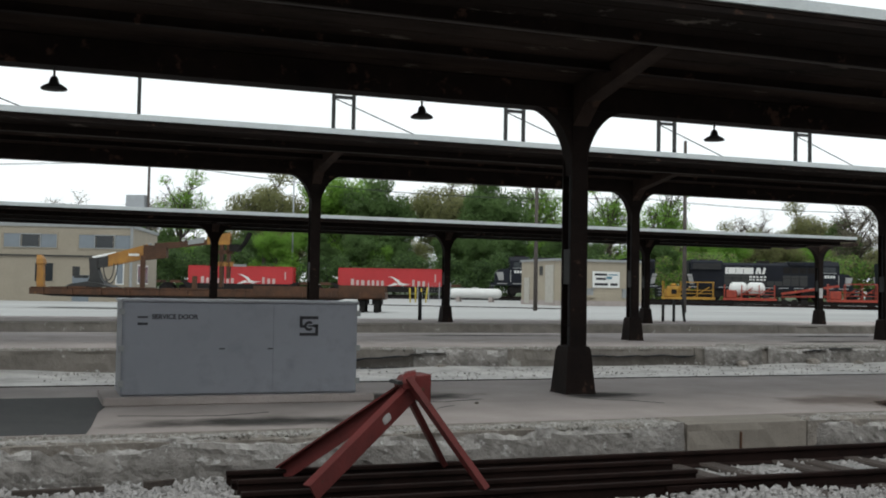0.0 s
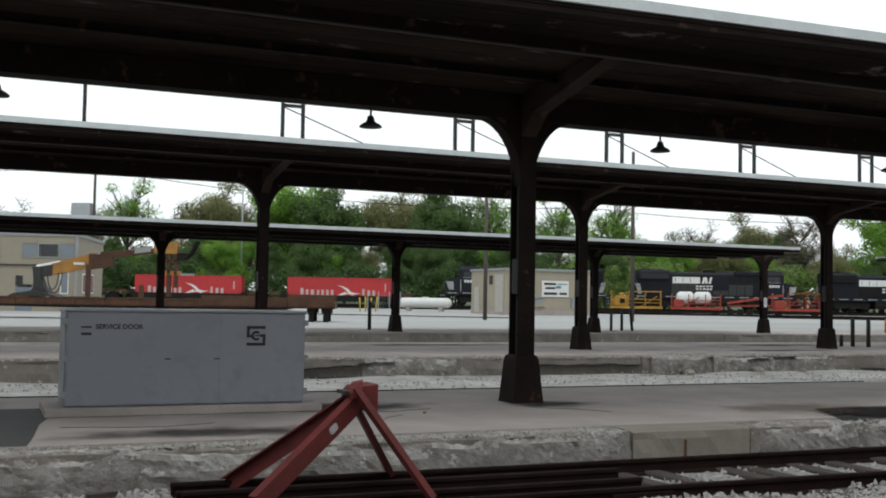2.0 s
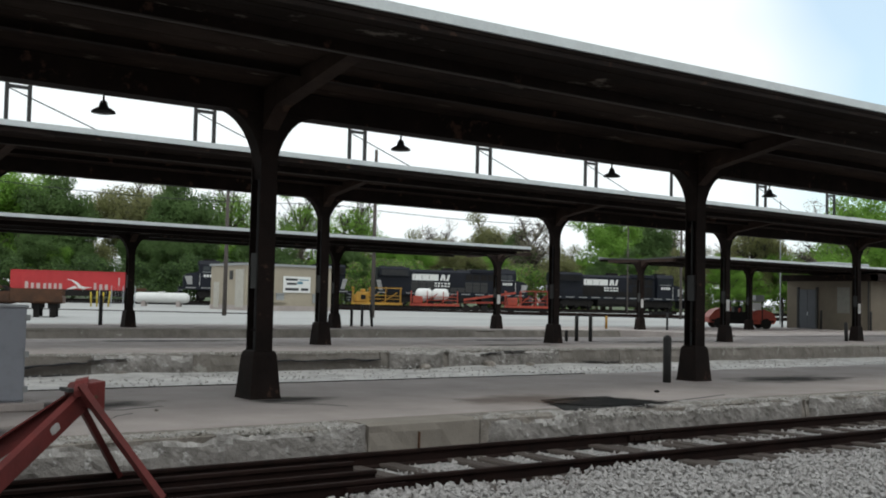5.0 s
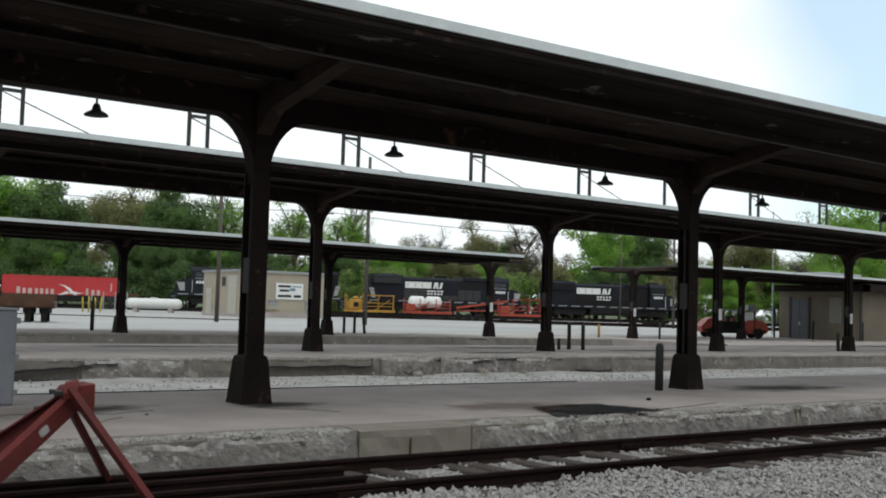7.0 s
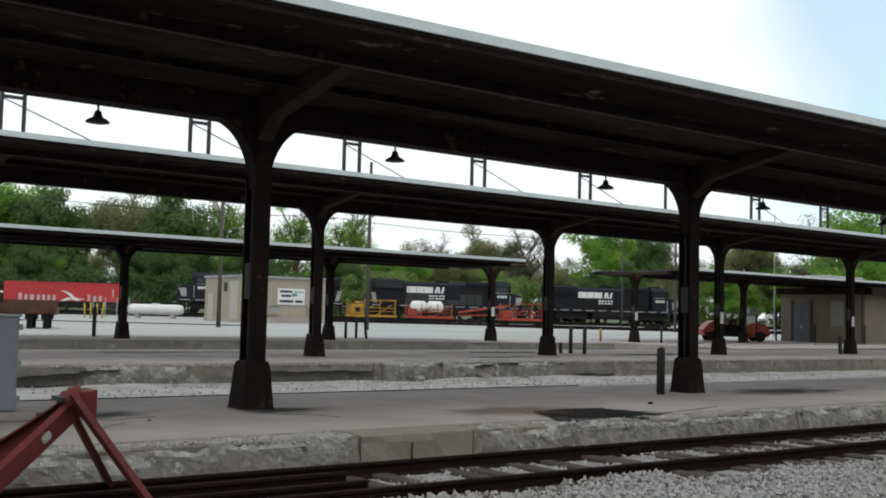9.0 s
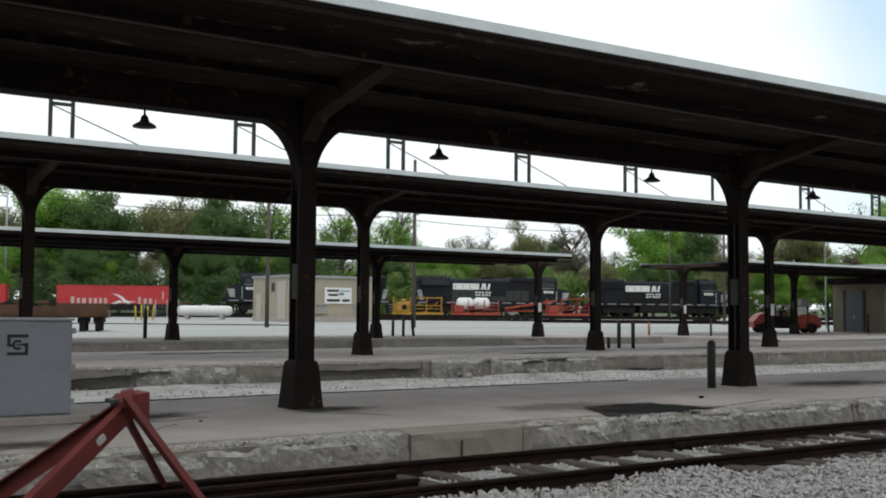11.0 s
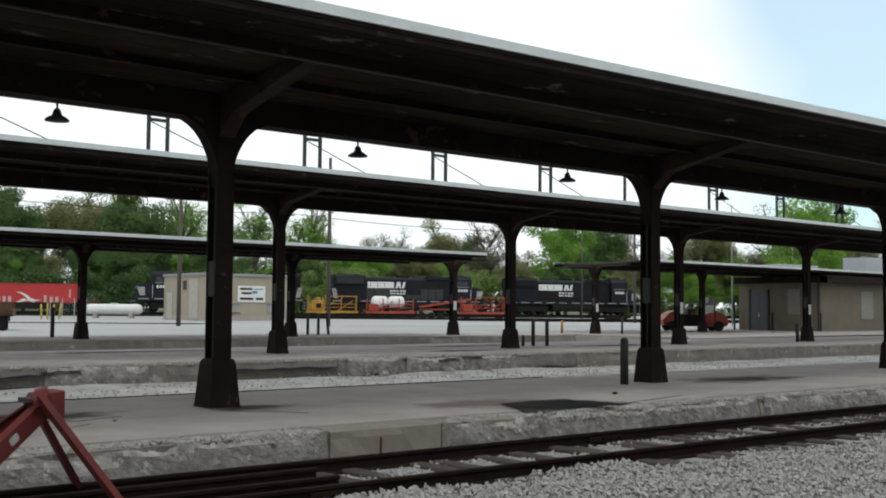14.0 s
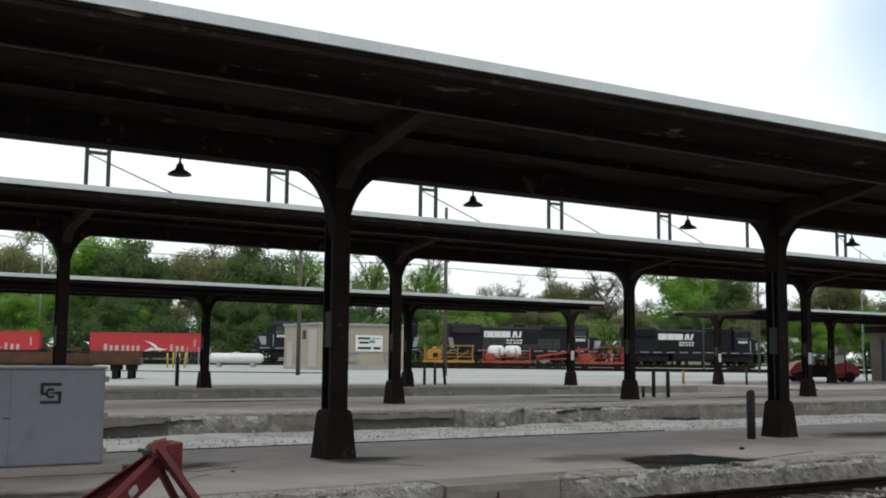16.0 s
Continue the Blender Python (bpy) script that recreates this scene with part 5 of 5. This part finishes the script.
for name, p, q, h0, h1, w, m, lab in (("boom_root", (-6.95, 2.5), (-5.9, 2.68), 0.28, 0.3, 0.24, POST, ""), ("inner_boom", (-5.95, 2.7), (-3.7, 3.28), 0.33, 0.4, 0.2, AMBER, "weathered yellow inner boom"),
                                      ("boom_joint", (-3.9, 3.2), (-2.6, 3.25), 0.44, 0.32, 0.25, RUST, ""), ("outer_boom", (-3.3, 3.55), (-0.3, 3.85), 0.2, 0.13, 0.15, RUST, ""),
                                      ("boom_head", (-1.4, 3.82), (-0.5, 3.98), 0.14, 0.16, 0.18, TRIM, ""), ("boom_tip", (-0.3, 3.95), (1.0, 4.08), 0.22, 0.36, 0.22, AMBER, "weathered yellow boom tip")):
    bm = bmesh.new()
    girder(bm, p, q, h0, h1, w)
    part(name, bm, m, crane, lab)
bm = bmesh.new()
tube(bm, (-6.8, -0.1, 2.85), (-5.5, -0.1, 3.12), 0.1, seg=10)
part("lift_cylinder", bm, WHITE, crane, "bright steel lift cylinder")
bm = bmesh.new()
tube(bm, (-5.5, 0, 3.1), (-3.5, 0, 3.72), 0.05, seg=8)
part("piston_rod", bm, TRIM, crane)
solid("maker_plate", (-4.75, -4.15, -0.215, -0.2, 3.0, 3.13), WHITE, crane, "small pale plate")
for x0, x1, z0, z1, m in ((0.42, 0.62, 1.3, 3.9, RUST), (0.82, 1.0, 1.8, 4.2, RUST), (0.3, 1.2, 2.5, 2.75, AMBER), (0.25, 1.15, 3.2, 3.4, RUST), (1.2, 1.9, 2.5, 2.62, TRIM)):
    solid("grapple_mast", (x0, x1, -0.2, 0.2, z0, z1), m, crane)
for k, dy in enumerate((-0.35, 0.0, 0.35)):
    bm = bmesh.new()
    pts = ((1.45, 3.45), (1.75, 3.75), (1.95, 4.1), (2.1, 4.45))
    for p, q in zip(pts, pts[1:]):
        tube(bm, (p[0], dy, p[1]), (q[0], dy, q[1]), 0.09, 0.07, 6)
    part("grapple_tine", bm, GRIME, crane)
solid("grapple_head", (1.0, 1.55, -0.4, 0.4, 3.35, 3.75), GRIME, crane)
for r0, drop, x in ((0.4, 1.15, -5.75), (0.3, 0.95, -5.85)):
    bm = bmesh.new()
    ring = [(x + r0 * math.cos(-math.pi * k / 11), -0.25, 2.55 + drop * math.sin(-math.pi * k / 11)) for k in range(12)]
    for p0, p1 in zip(ring, ring[1:]):
        tube(bm, p0, p1, 0.035, seg=6)
    part("hose", bm, POST, crane)


# ---- track maintenance machines ----
def machine(side, ahead, length, body, label, seat=0.5, tank_on=False, boom=False, rz=-37):
    m = thing("track_machine", label, "machine", spot(side, ahead), rz, "track maintenance machines")
    a = length / 2
    solid("chassis", (-a, a, -1.0, 1.0, 0.55, 0.8), body, m)
    wheels(m, (-a + 0.7, a - 0.7), 0.75, 0.36, 0.36)
    for x in (-a + 0.1, -a * 0.3, a * 0.35, a - 0.2):
        bm = bmesh.new()
        for y in (-0.95, 0.95):
            tube(bm, (x, y, 0.8), (x, y, 2.0 + 0.5 * seat), 0.05, seg=6)
        tube(bm, (x, -0.95, 2.0 + 0.5 * seat), (x, 0.95, 2.0 + 0.5 * seat), 0.05, seg=6)
        part("hoop", bm, body, m)
    solid("engine_cover", (-a + 0.3, -a + 1.4, -0.7, 0.7, 0.8, 1.65), body, m, "", 0.06)
    solid("hydraulic_block", (-a + 1.9, -a + 2.6, -0.6, 0.6, 0.8, 1.4), GRIME, m)
    solid("seat", (a * 0.5, a * 0.5 + 0.6, -0.4, 0.4, 0.8, 1.3), POST, m)
    for z in (1.15, 1.5):
        solid("guard_bar", (-a * 0.4, a - 0.2, -1.02, -0.96, z, z + 0.07), body, m)
    for x0, x1 in ((-a * 0.4, a * 0.1), (a * 0.2, a * 0.8)):
        bm = bmesh.new()
        bar(bm, (x0, -0.8, 0.8), (x1, -0.8, 1.9), 0.09, 0.09, (0, 1, 0))
        bar(bm, (x1, 0.7, 0.8), (x0, 0.7, 1.9), 0.09, 0.09, (0, 1, 0))
        part("brace", bm, body, m)
    bm = bmesh.new()
    tube(bm, (-a * 0.2, -0.4, 1.0), (a * 0.4, -0.4, 1.25), 0.16, seg=10)
    part("cylinder", bm, GRIME, m)
    solid("control_stand", (a * 0.28, a * 0.42, -0.3, 0.3, 0.8, 1.75), GRIME, m)
    if seat > 0.6:
        solid("canopy_roof", (-a * 0.2, a - 0.1, -1.0, 1.0, 2.35, 2.45), body if length > 4 else WHITE, m)
    if tank_on:
        for x in (-a + 1.5, -a + 3.3):
            bm = bmesh.new()
            loft(bm, [[(x + dx, r * math.cos(t), 1.75 + r * math.sin(t)) for t in [2 * math.pi * i / 18 for i in range(18)]] for dx, r in ((-0.95, 0.15), (-0.85, 0.5), (-0.6, 0.72), (0.6, 0.72), (0.85, 0.5), (0.95, 0.15))])
            part("water_tank", bm, WHITE, m, "white plastic tank", True)
    if boom:
        bm = bmesh.new()
        bar(bm, (-a - 4.5, 0, 1.3), (-a + 1.2, 0, 2.2), 0.25, 0.3, (0, 1, 0))
        bar(bm, (-a - 4.5, 0.4, 1.0), (-a + 0.6, 0.4, 1.1), 0.2, 0.2, (0, 1, 0))
        part("boom", bm, body, m)
        wheels(m, (-a - 4.2, -a - 3.2, -a - 2.2), 0.75, 0.36, 0.36)
    return m


machine(-7.0, 119, 5.6, YELLOW, "yellow track maintenance machine with roll hoops", 0.9)
yellow = bpy.data.objects["track_machine"]
cabin = solid("cab", (-2.3, -0.9, -0.9, 0.9, 0.8, 1.95), YELLOW, yellow, "", 0.1)
solid("cab_window", (-1.75, -1.2, -0.93, -0.88, 1.1, 1.6), GRIME, cabin)
solid("cab_dome", (-1.9, -1.3, -0.4, 0.4, 1.95, 2.25), YELLOW, cabin, "", 0.1)
solid("tool_rack", (0.9, 2.5, -0.7, 0.7, 0.8, 2.0), GRIME, yellow)
solid("dark_bay", (-0.7, 0.5, -0.5, 0.5, 0.8, 1.5), GRIME, yellow)
machine(-0.6, 118, 5.4, ORANGE, "orange-red track machine with a white water tank", 0.3, True)
machine(9.6, 118, 5.0, ORANGE, "orange-red track machine with a long boom", 0.7, False, True)
tamper = thing("track_machine", "orange-red tamping machine with a pale roof and panel", "machine", spot(19.3, 69), -37, "track maintenance machines")
solid("chassis", (-2.0, 2.0, -0.8, 0.8, 0.4, 0.55), GRIME, tamper)
wheels(tamper, (-1.5, 1.5), 0.75, 0.33, 0.33)
bm = bmesh.new()
slab(bm, [(-2.1, 0.35), (-1.25, 0.35), (-1.15, 0.9), (-1.35, 1.3), (-1.75, 1.15), (-2.15, 0.7)], "y", -0.8, 0.8)
part("engine_cover", bm, ORANGE, tamper)
bm = bmesh.new()
slab(bm, [(0.6, 0.3), (2.05, 0.3), (2.2, 0.62), (1.95, 1.05), (1.3, 1.25), (0.7, 1.1)], "y", -0.8, 0.8)
bmesh.ops.bevel(bm, geom=bm.edges[:], offset=0.06, segments=2, affect="EDGES")
part("bonnet", bm, ORANGE, tamper)
solid("work_head", (-0.9, 0.4, -0.6, 0.6, 0.3, 1.05), GRIME, tamper)
for x in (-0.85, -0.25, 0.35):
    bm = bmesh.new()
    tube(bm, (x, -0.5, 0.4), (x + 0.15, -0.5, 1.3), 0.07, seg=8)
    part("cylinder", bm, ORANGE, tamper)
for x in (-1.0, 0.2, 1.25):
    for y in (-0.8, 0.8):
        bm = bmesh.new()
        tube(bm, (x, y, 0.5), (x, y, 1.72), 0.035, seg=6)
        part("roof_post", bm, GRIME, tamper)
solid("roof", (-1.15, 1.45, -0.9, 0.9, 1.72, 1.79), DASH, tamper, "thin pale roof")
solid("panel", (0.3, 1.15, -0.86, -0.83, 1.2, 1.66), WHITE, tamper, "pale panel")
solid("roof_box", (0.95, 1.5, -0.4, 0.3, 1.79, 2.15), TRIM, tamper)
solid("seat", (-0.4, 0.1, -0.3, 0.3, 1.05, 1.4), POST, tamper)
truck = thing("pickup_truck", "dark red utility truck parked behind the tank", "truck", spot(-20.5, 108), -37)
solid("body", (-2.2, 2.2, -0.9, 0.9, 0.5, 1.2), RED, truck, "", 0.08)
solid("cabin", (-0.6, 1.0, -0.85, 0.85, 1.2, 1.9), RED, truck, "", 0.1)
wheels(truck, (-1.5, 1.5), 0.85, 0.38, 0.38)
for k, (side, ahead) in enumerate(((26.0, 126), (29.5, 127), (33.5, 126))):
    bm = bmesh.new()
    for i in range(9):
        box(bm, i * 0.28 - 1.2, i * 0.28 - 1.0, -0.9, 0.9, 0.0, 0.35 + 0.3 * abs(noise.noise((i * 0.7, k, 2))))
    o = tagged(part("debris_pile", bm, WHITE if k else GRIME), "low pile of pale scrap beside the track", "scrap")
    o.matrix_world = pose(*spot(side, ahead), 0, 0, -37)


# ---- fence and poles ----
def pole(x, y, h, r, arms, label, material=POLE, lamp=False):
    p = thing("utility_pole", label, "pole", (x, y, rise(x, y)), -30, "utility poles")
    bm = bmesh.new()
    tube(bm, (0, 0, 0), (0, 0, h), r, r * 0.72, 12)
    part("shaft", bm, material, p, "", True)
    for k in range(arms):
        solid("crossarm", (-1.1, 1.1, -0.06, 0.06, h - 0.4 - 0.8 * k, h - 0.28 - 0.8 * k), material, p)
        bm = bmesh.new()
        for dx in (-0.95, -0.35, 0.35, 0.95):
            tube(bm, (dx, 0, h - 0.28 - 0.8 * k), (dx, 0, h - 0.12 - 0.8 * k), 0.04, seg=6)
        part("insulator", bm, GALV, p)
    if lamp:
        bm = bmesh.new()
        bar(bm, (-0.5, 0, h), (0.5, 0, h + 0.05), 0.3, 0.12, (0, 1, 0))
        part("lamp_head", bm, GALV, p)
    return p


pole(31.4, 65.4, 9.0, 0.15, 0, "weathered bare wooden utility pole in the yard")
pole(41.3, 62.6, 11.8, 0.15, 0, "tall weathered wooden utility pole with a short arm", POLE)
pole(54.0, 90.0, 10.5, 0.12, 1, "weathered wooden utility pole behind the shed")
p = pole(9.4, 103.1, 13.0, 0.16, 1, "weathered wooden utility pole with a transformer platform")
solid("transformer_box", (-2.0, -0.2, -0.5, 0.5, 8.2, 9.6), GALV, p)
pole(96.6, 90.3, 11.5, 0.09, 0, "slim grey lamp pole beside the far track", POLE)
pole(77.9, 66.1, 11.0, 0.13, 0, "weathered wooden utility pole beside the far canopy")
pole(74.0, 52.5, 10.0, 0.05, 0, "slim pale metal pole behind the depot", TRIM)
pole(36.0, 160.0, 22.0, 0.14, 0, "tall slim floodlight mast beyond the trees", GALV, True)
pole(118.0, 98.0, 13.0, 0.14, 1, "weathered wooden utility pole among the trees")
fence = thing("chain_link_fence", "short run of grey chain-link fence by the yard", "fence", spot(-30.2, 100), -37)
for k in range(4):
    bm = bmesh.new()
    tube(bm, (k * 1.1 - 1.6, 0, 0), (k * 1.1 - 1.6, 0, 1.9), 0.04, seg=8)
    part("post", bm, GALV, fence)
bm = bmesh.new()
for k in range(24):
    tube(bm, (-1.6 + k * 0.14, 0, 0.05), (-1.6 + k * 0.14 + (0.3 if k % 2 else -0.3), 0, 1.85), 0.005, seg=4)
part("mesh", bm, TRIM, fence)


# ---- trees ----
def leaf_cloud(centres, n, size, seed, flat_y=1.0):
    """Small bent leaf clumps scattered round the limb ends, as vertices and faces."""
    r = np.random.default_rng(seed)
    c = np.array([v[:3] for v in centres])
    rad = np.array([v[3] for v in centres])
    pick = r.choice(len(c), n, p=rad ** 2 / (rad ** 2).sum())
    d = r.normal(size=(n, 3))
    d /= np.linalg.norm(d, axis=1)[:, None]
    pos = c[pick] + d * (r.uniform(0.2, 1.0, n) ** 0.5 * rad[pick])[:, None] * (0.95, 0.95, 0.72)
    # each clump faces outwards and upwards, as leaves turn to the light
    out = d + r.normal(size=(n, 3)) * 0.45 + (0, 0, 0.45)
    out /= np.linalg.norm(out, axis=1)[:, None]
    a = np.cross(out, r.normal(size=(n, 3)))
    a /= np.linalg.norm(a, axis=1)[:, None]
    b = np.cross(out, a)
    s = size * r.uniform(0.5, 1.4, n)[:, None]
    quad = np.stack([pos - a * s, pos - b * s * 0.55, pos + a * s, pos + b * s * 0.55], 1).reshape(-1, 3)
    return quad, np.arange(4 * n).reshape(-1, 4)


def tree_kind(seed, h, spread, n, size, material, bare, label):
    """One tree with a tapered trunk, limbs, twigs and a loose crown; returned as the thing to copy."""
    r = random.Random(seed)
    t = thing("tree", label, "tree", (0, 0, 0), 0, "trees behind the tracks")
    bm = bmesh.new()
    lean = Vector((r.uniform(-0.4, 0.4), r.uniform(-0.4, 0.4), h * 0.62))
    tube(bm, (0, 0, -0.5), lean * 0.5, 0.028 * h, 0.018 * h, 9)
    tube(bm, lean * 0.5, lean, 0.018 * h, 0.008 * h, 8)
    centres = []
    for k in range(22):
        f = r.uniform(0.25, 1.0)
        root = lean * f
        ang, out = r.uniform(0, 6.28), spread * r.uniform(0.45, 1.0) * (1.15 - 0.55 * f)
        tip = root + Vector((math.cos(ang) * out, math.sin(ang) * out, h * r.uniform(0.08, 0.36)))
        tip.z = min(tip.z, h * 0.97)
        elbow = root.lerp(tip, 0.5) + Vector((0, 0, h * 0.03))
        tube(bm, root, elbow, 0.0075 * h, 0.005 * h, 6)
        tube(bm, elbow, tip, 0.005 * h, 0.0015 * h, 5)
        centres.append((*tip, spread * r.uniform(0.24, 0.42)))
        centres.append((*elbow, spread * r.uniform(0.16, 0.3)))
        for j in range(9 if bare else 3):
            e = root.lerp(tip, r.uniform(0.35, 1.0))
            q = e + Vector((r.uniform(-1, 1), r.uniform(-1, 1), r.uniform(0.1, 1.2))) * spread * 0.3
            tube(bm, e, q, 0.0032 * h, 0.0014 * h, 4)
            if bare:
                for i in range(4):
                    e2 = e.lerp(q, r.uniform(0.3, 1))
                    tube(bm, e2, e2 + Vector((r.uniform(-1, 1), r.uniform(-1, 1), r.uniform(0.2, 1.2))) * spread * 0.15, 0.0018 * h, 0.0009 * h, 3)
    part("trunk", bm, BARK, t)
    centres.append((0, 0, h * 0.7, spread * 0.5))
    if not bare:
        for k in range(8):
            a = r.uniform(0, 6.28)
            centres.append((math.cos(a) * spread * 0.5, math.sin(a) * spread * 0.5, h * r.uniform(0.12, 0.4), spread * 0.35))
    q, f = leaf_cloud(centres, n, size, seed + 50)
    me = bpy.data.meshes.new("crown")
    me.from_pydata(q.tolist(), [], f.tolist())
    me.materials.append(material)
    new("crown", me).parent = t
    return t


KINDS = [tree_kind(1, 16, 6.0, 24000, 0.17, LEAVES[0], False, "fresh green leafy tree behind the tracks"),
         tree_kind(2, 17, 6.0, 17000, 0.16, LEAVES[1], True, "olive tree in spring leaf behind the tracks"),
         tree_kind(3, 14, 5.5, 24000, 0.17, LEAVES[2], False, "dark green leafy tree behind the tracks"),
         tree_kind(4, 16, 5.0, 5500, 0.11, LEAVES[3], True, "budding bare-branched tree behind the tracks"),
         tree_kind(5, 17, 4.6, 7500, 0.14, LEAVES[0], True, "sparse green tree with open branches behind the tracks")]
HEIGHTS = (16, 17, 14, 16, 17)
FIRST = [True] * 5


def plant(kind, side, ahead, h, turn):
    x, y, z = spot(side, ahead)
    s = h / HEIGHTS[kind]
    m = pose(x, y, z, 0, 0, turn) @ Matrix.Scale(s, 4)
    if FIRST[kind]:
        FIRST[kind] = False
        KINDS[kind].matrix_world = m
        return
    t = copy_thing(KINDS[kind], pose(x, y, z, 0, 0, turn))
    t.scale = (s, s, s)


# kind, sideways, ahead, height
for n, (k, side, ahead, h) in enumerate(((3, -118, 165, 17), (3, -104, 170, 17), (3, -111, 175, 16), (4, -93, 160, 19), (1, -80, 165, 20), (1, -73, 170, 19),
                                         (0, -65, 165, 20), (2, -58, 162, 17), (1, -51, 172, 20), (1, -45, 168, 19), (2, -38, 160, 17), (4, -33, 168, 19),
                                         (4, -23, 175, 18), (4, -13, 160, 16.5), (3, 0, 178, 14), (1, 8, 178, 15), (3, 14, 172, 16), (0, 24, 158, 14.5), (2, 31, 165, 14), (3, 37, 172, 15), (1, 47, 160, 15), (3, 54, 150, 16), (0, 47, 120, 14))):
    plant(k, side, ahead, h * 1.12, n * 77 % 360)
rg = random.Random(11)
for k in range(8):
    plant((1, 3, 0, 1)[k % 4], 56 + 7 * k, rg.uniform(120, 150), rg.uniform(12, 16), rg.uniform(0, 360))
for k in range(70):
    side = -140 + 3.6 * k
    plant(rg.choice((0, 0, 2, 2, 2) if side < -5 else (0, 0, 1, 1, 2)), side + rg.uniform(-2, 2), rg.uniform(148, 160), rg.uniform(7.5, 11.0), rg.uniform(0, 360))
for k in range(40):
    plant(rg.choice((1, 1, 2, 3, 0)), -140 + 6.2 * k + rg.uniform(-3, 3), rg.uniform(170, 200), rg.uniform(10, 13.5), rg.uniform(0, 360))

# low scrub that closes the foot of the wood
r = np.random.default_rng(9)
# leaf green darkened in the colour itself, for the shade below the crowns
THICKET = leafy("shade_darkened_thicket_leaves", (0.085, 0.135, 0.05), (0.045, 0.075, 0.03))
for start, count, label, mixture in ((-160, 275, "dense dark green scrub, mostly coloured for shade, at the edge of the wood", (THICKET, LEAVES[2], THICKET)), (21, 145, "lighter spring-green scrub at the edge of the wood", (LEAVES[2], LEAVES[1], LEAVES[0]))):
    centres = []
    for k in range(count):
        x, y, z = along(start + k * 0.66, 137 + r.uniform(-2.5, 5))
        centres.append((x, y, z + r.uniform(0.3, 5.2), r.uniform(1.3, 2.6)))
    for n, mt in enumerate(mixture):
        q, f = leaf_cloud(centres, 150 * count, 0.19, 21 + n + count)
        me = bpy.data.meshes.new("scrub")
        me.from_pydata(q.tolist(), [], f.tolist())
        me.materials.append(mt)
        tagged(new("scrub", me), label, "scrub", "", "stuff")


# ---- overhead wires ----
for k, (p, q) in enumerate((((9.4, 103.1, 13.2), (-70, 130, 13.5)), ((9.4, 103.1, 13.2), (54.0, 90.0, 10.8)), ((54.0, 90.0, 10.8), (118.0, 98.0, 13.4)))):
    w = thing("power_line", "thin dark overhead power line between poles", "power line", group="power lines")
    for dz in (-0.35, 0.35):
        bm = bmesh.new()
        p0, p1 = Vector(p), Vector(q)
        pts = [p0.lerp(p1, i / 12) + Vector((0.3 * dz, dz, -1.2 * 4 * (i / 12) * (1 - i / 12))) for i in range(13)]
        loft(bm, [[c + Vector((0, 0.018 * ca, 0.018 * sa)) for ca, sa in ((1, 0), (0, 1), (-1, 0), (0, -1))] for c in pts])
        part("wire", bm, POST, w)
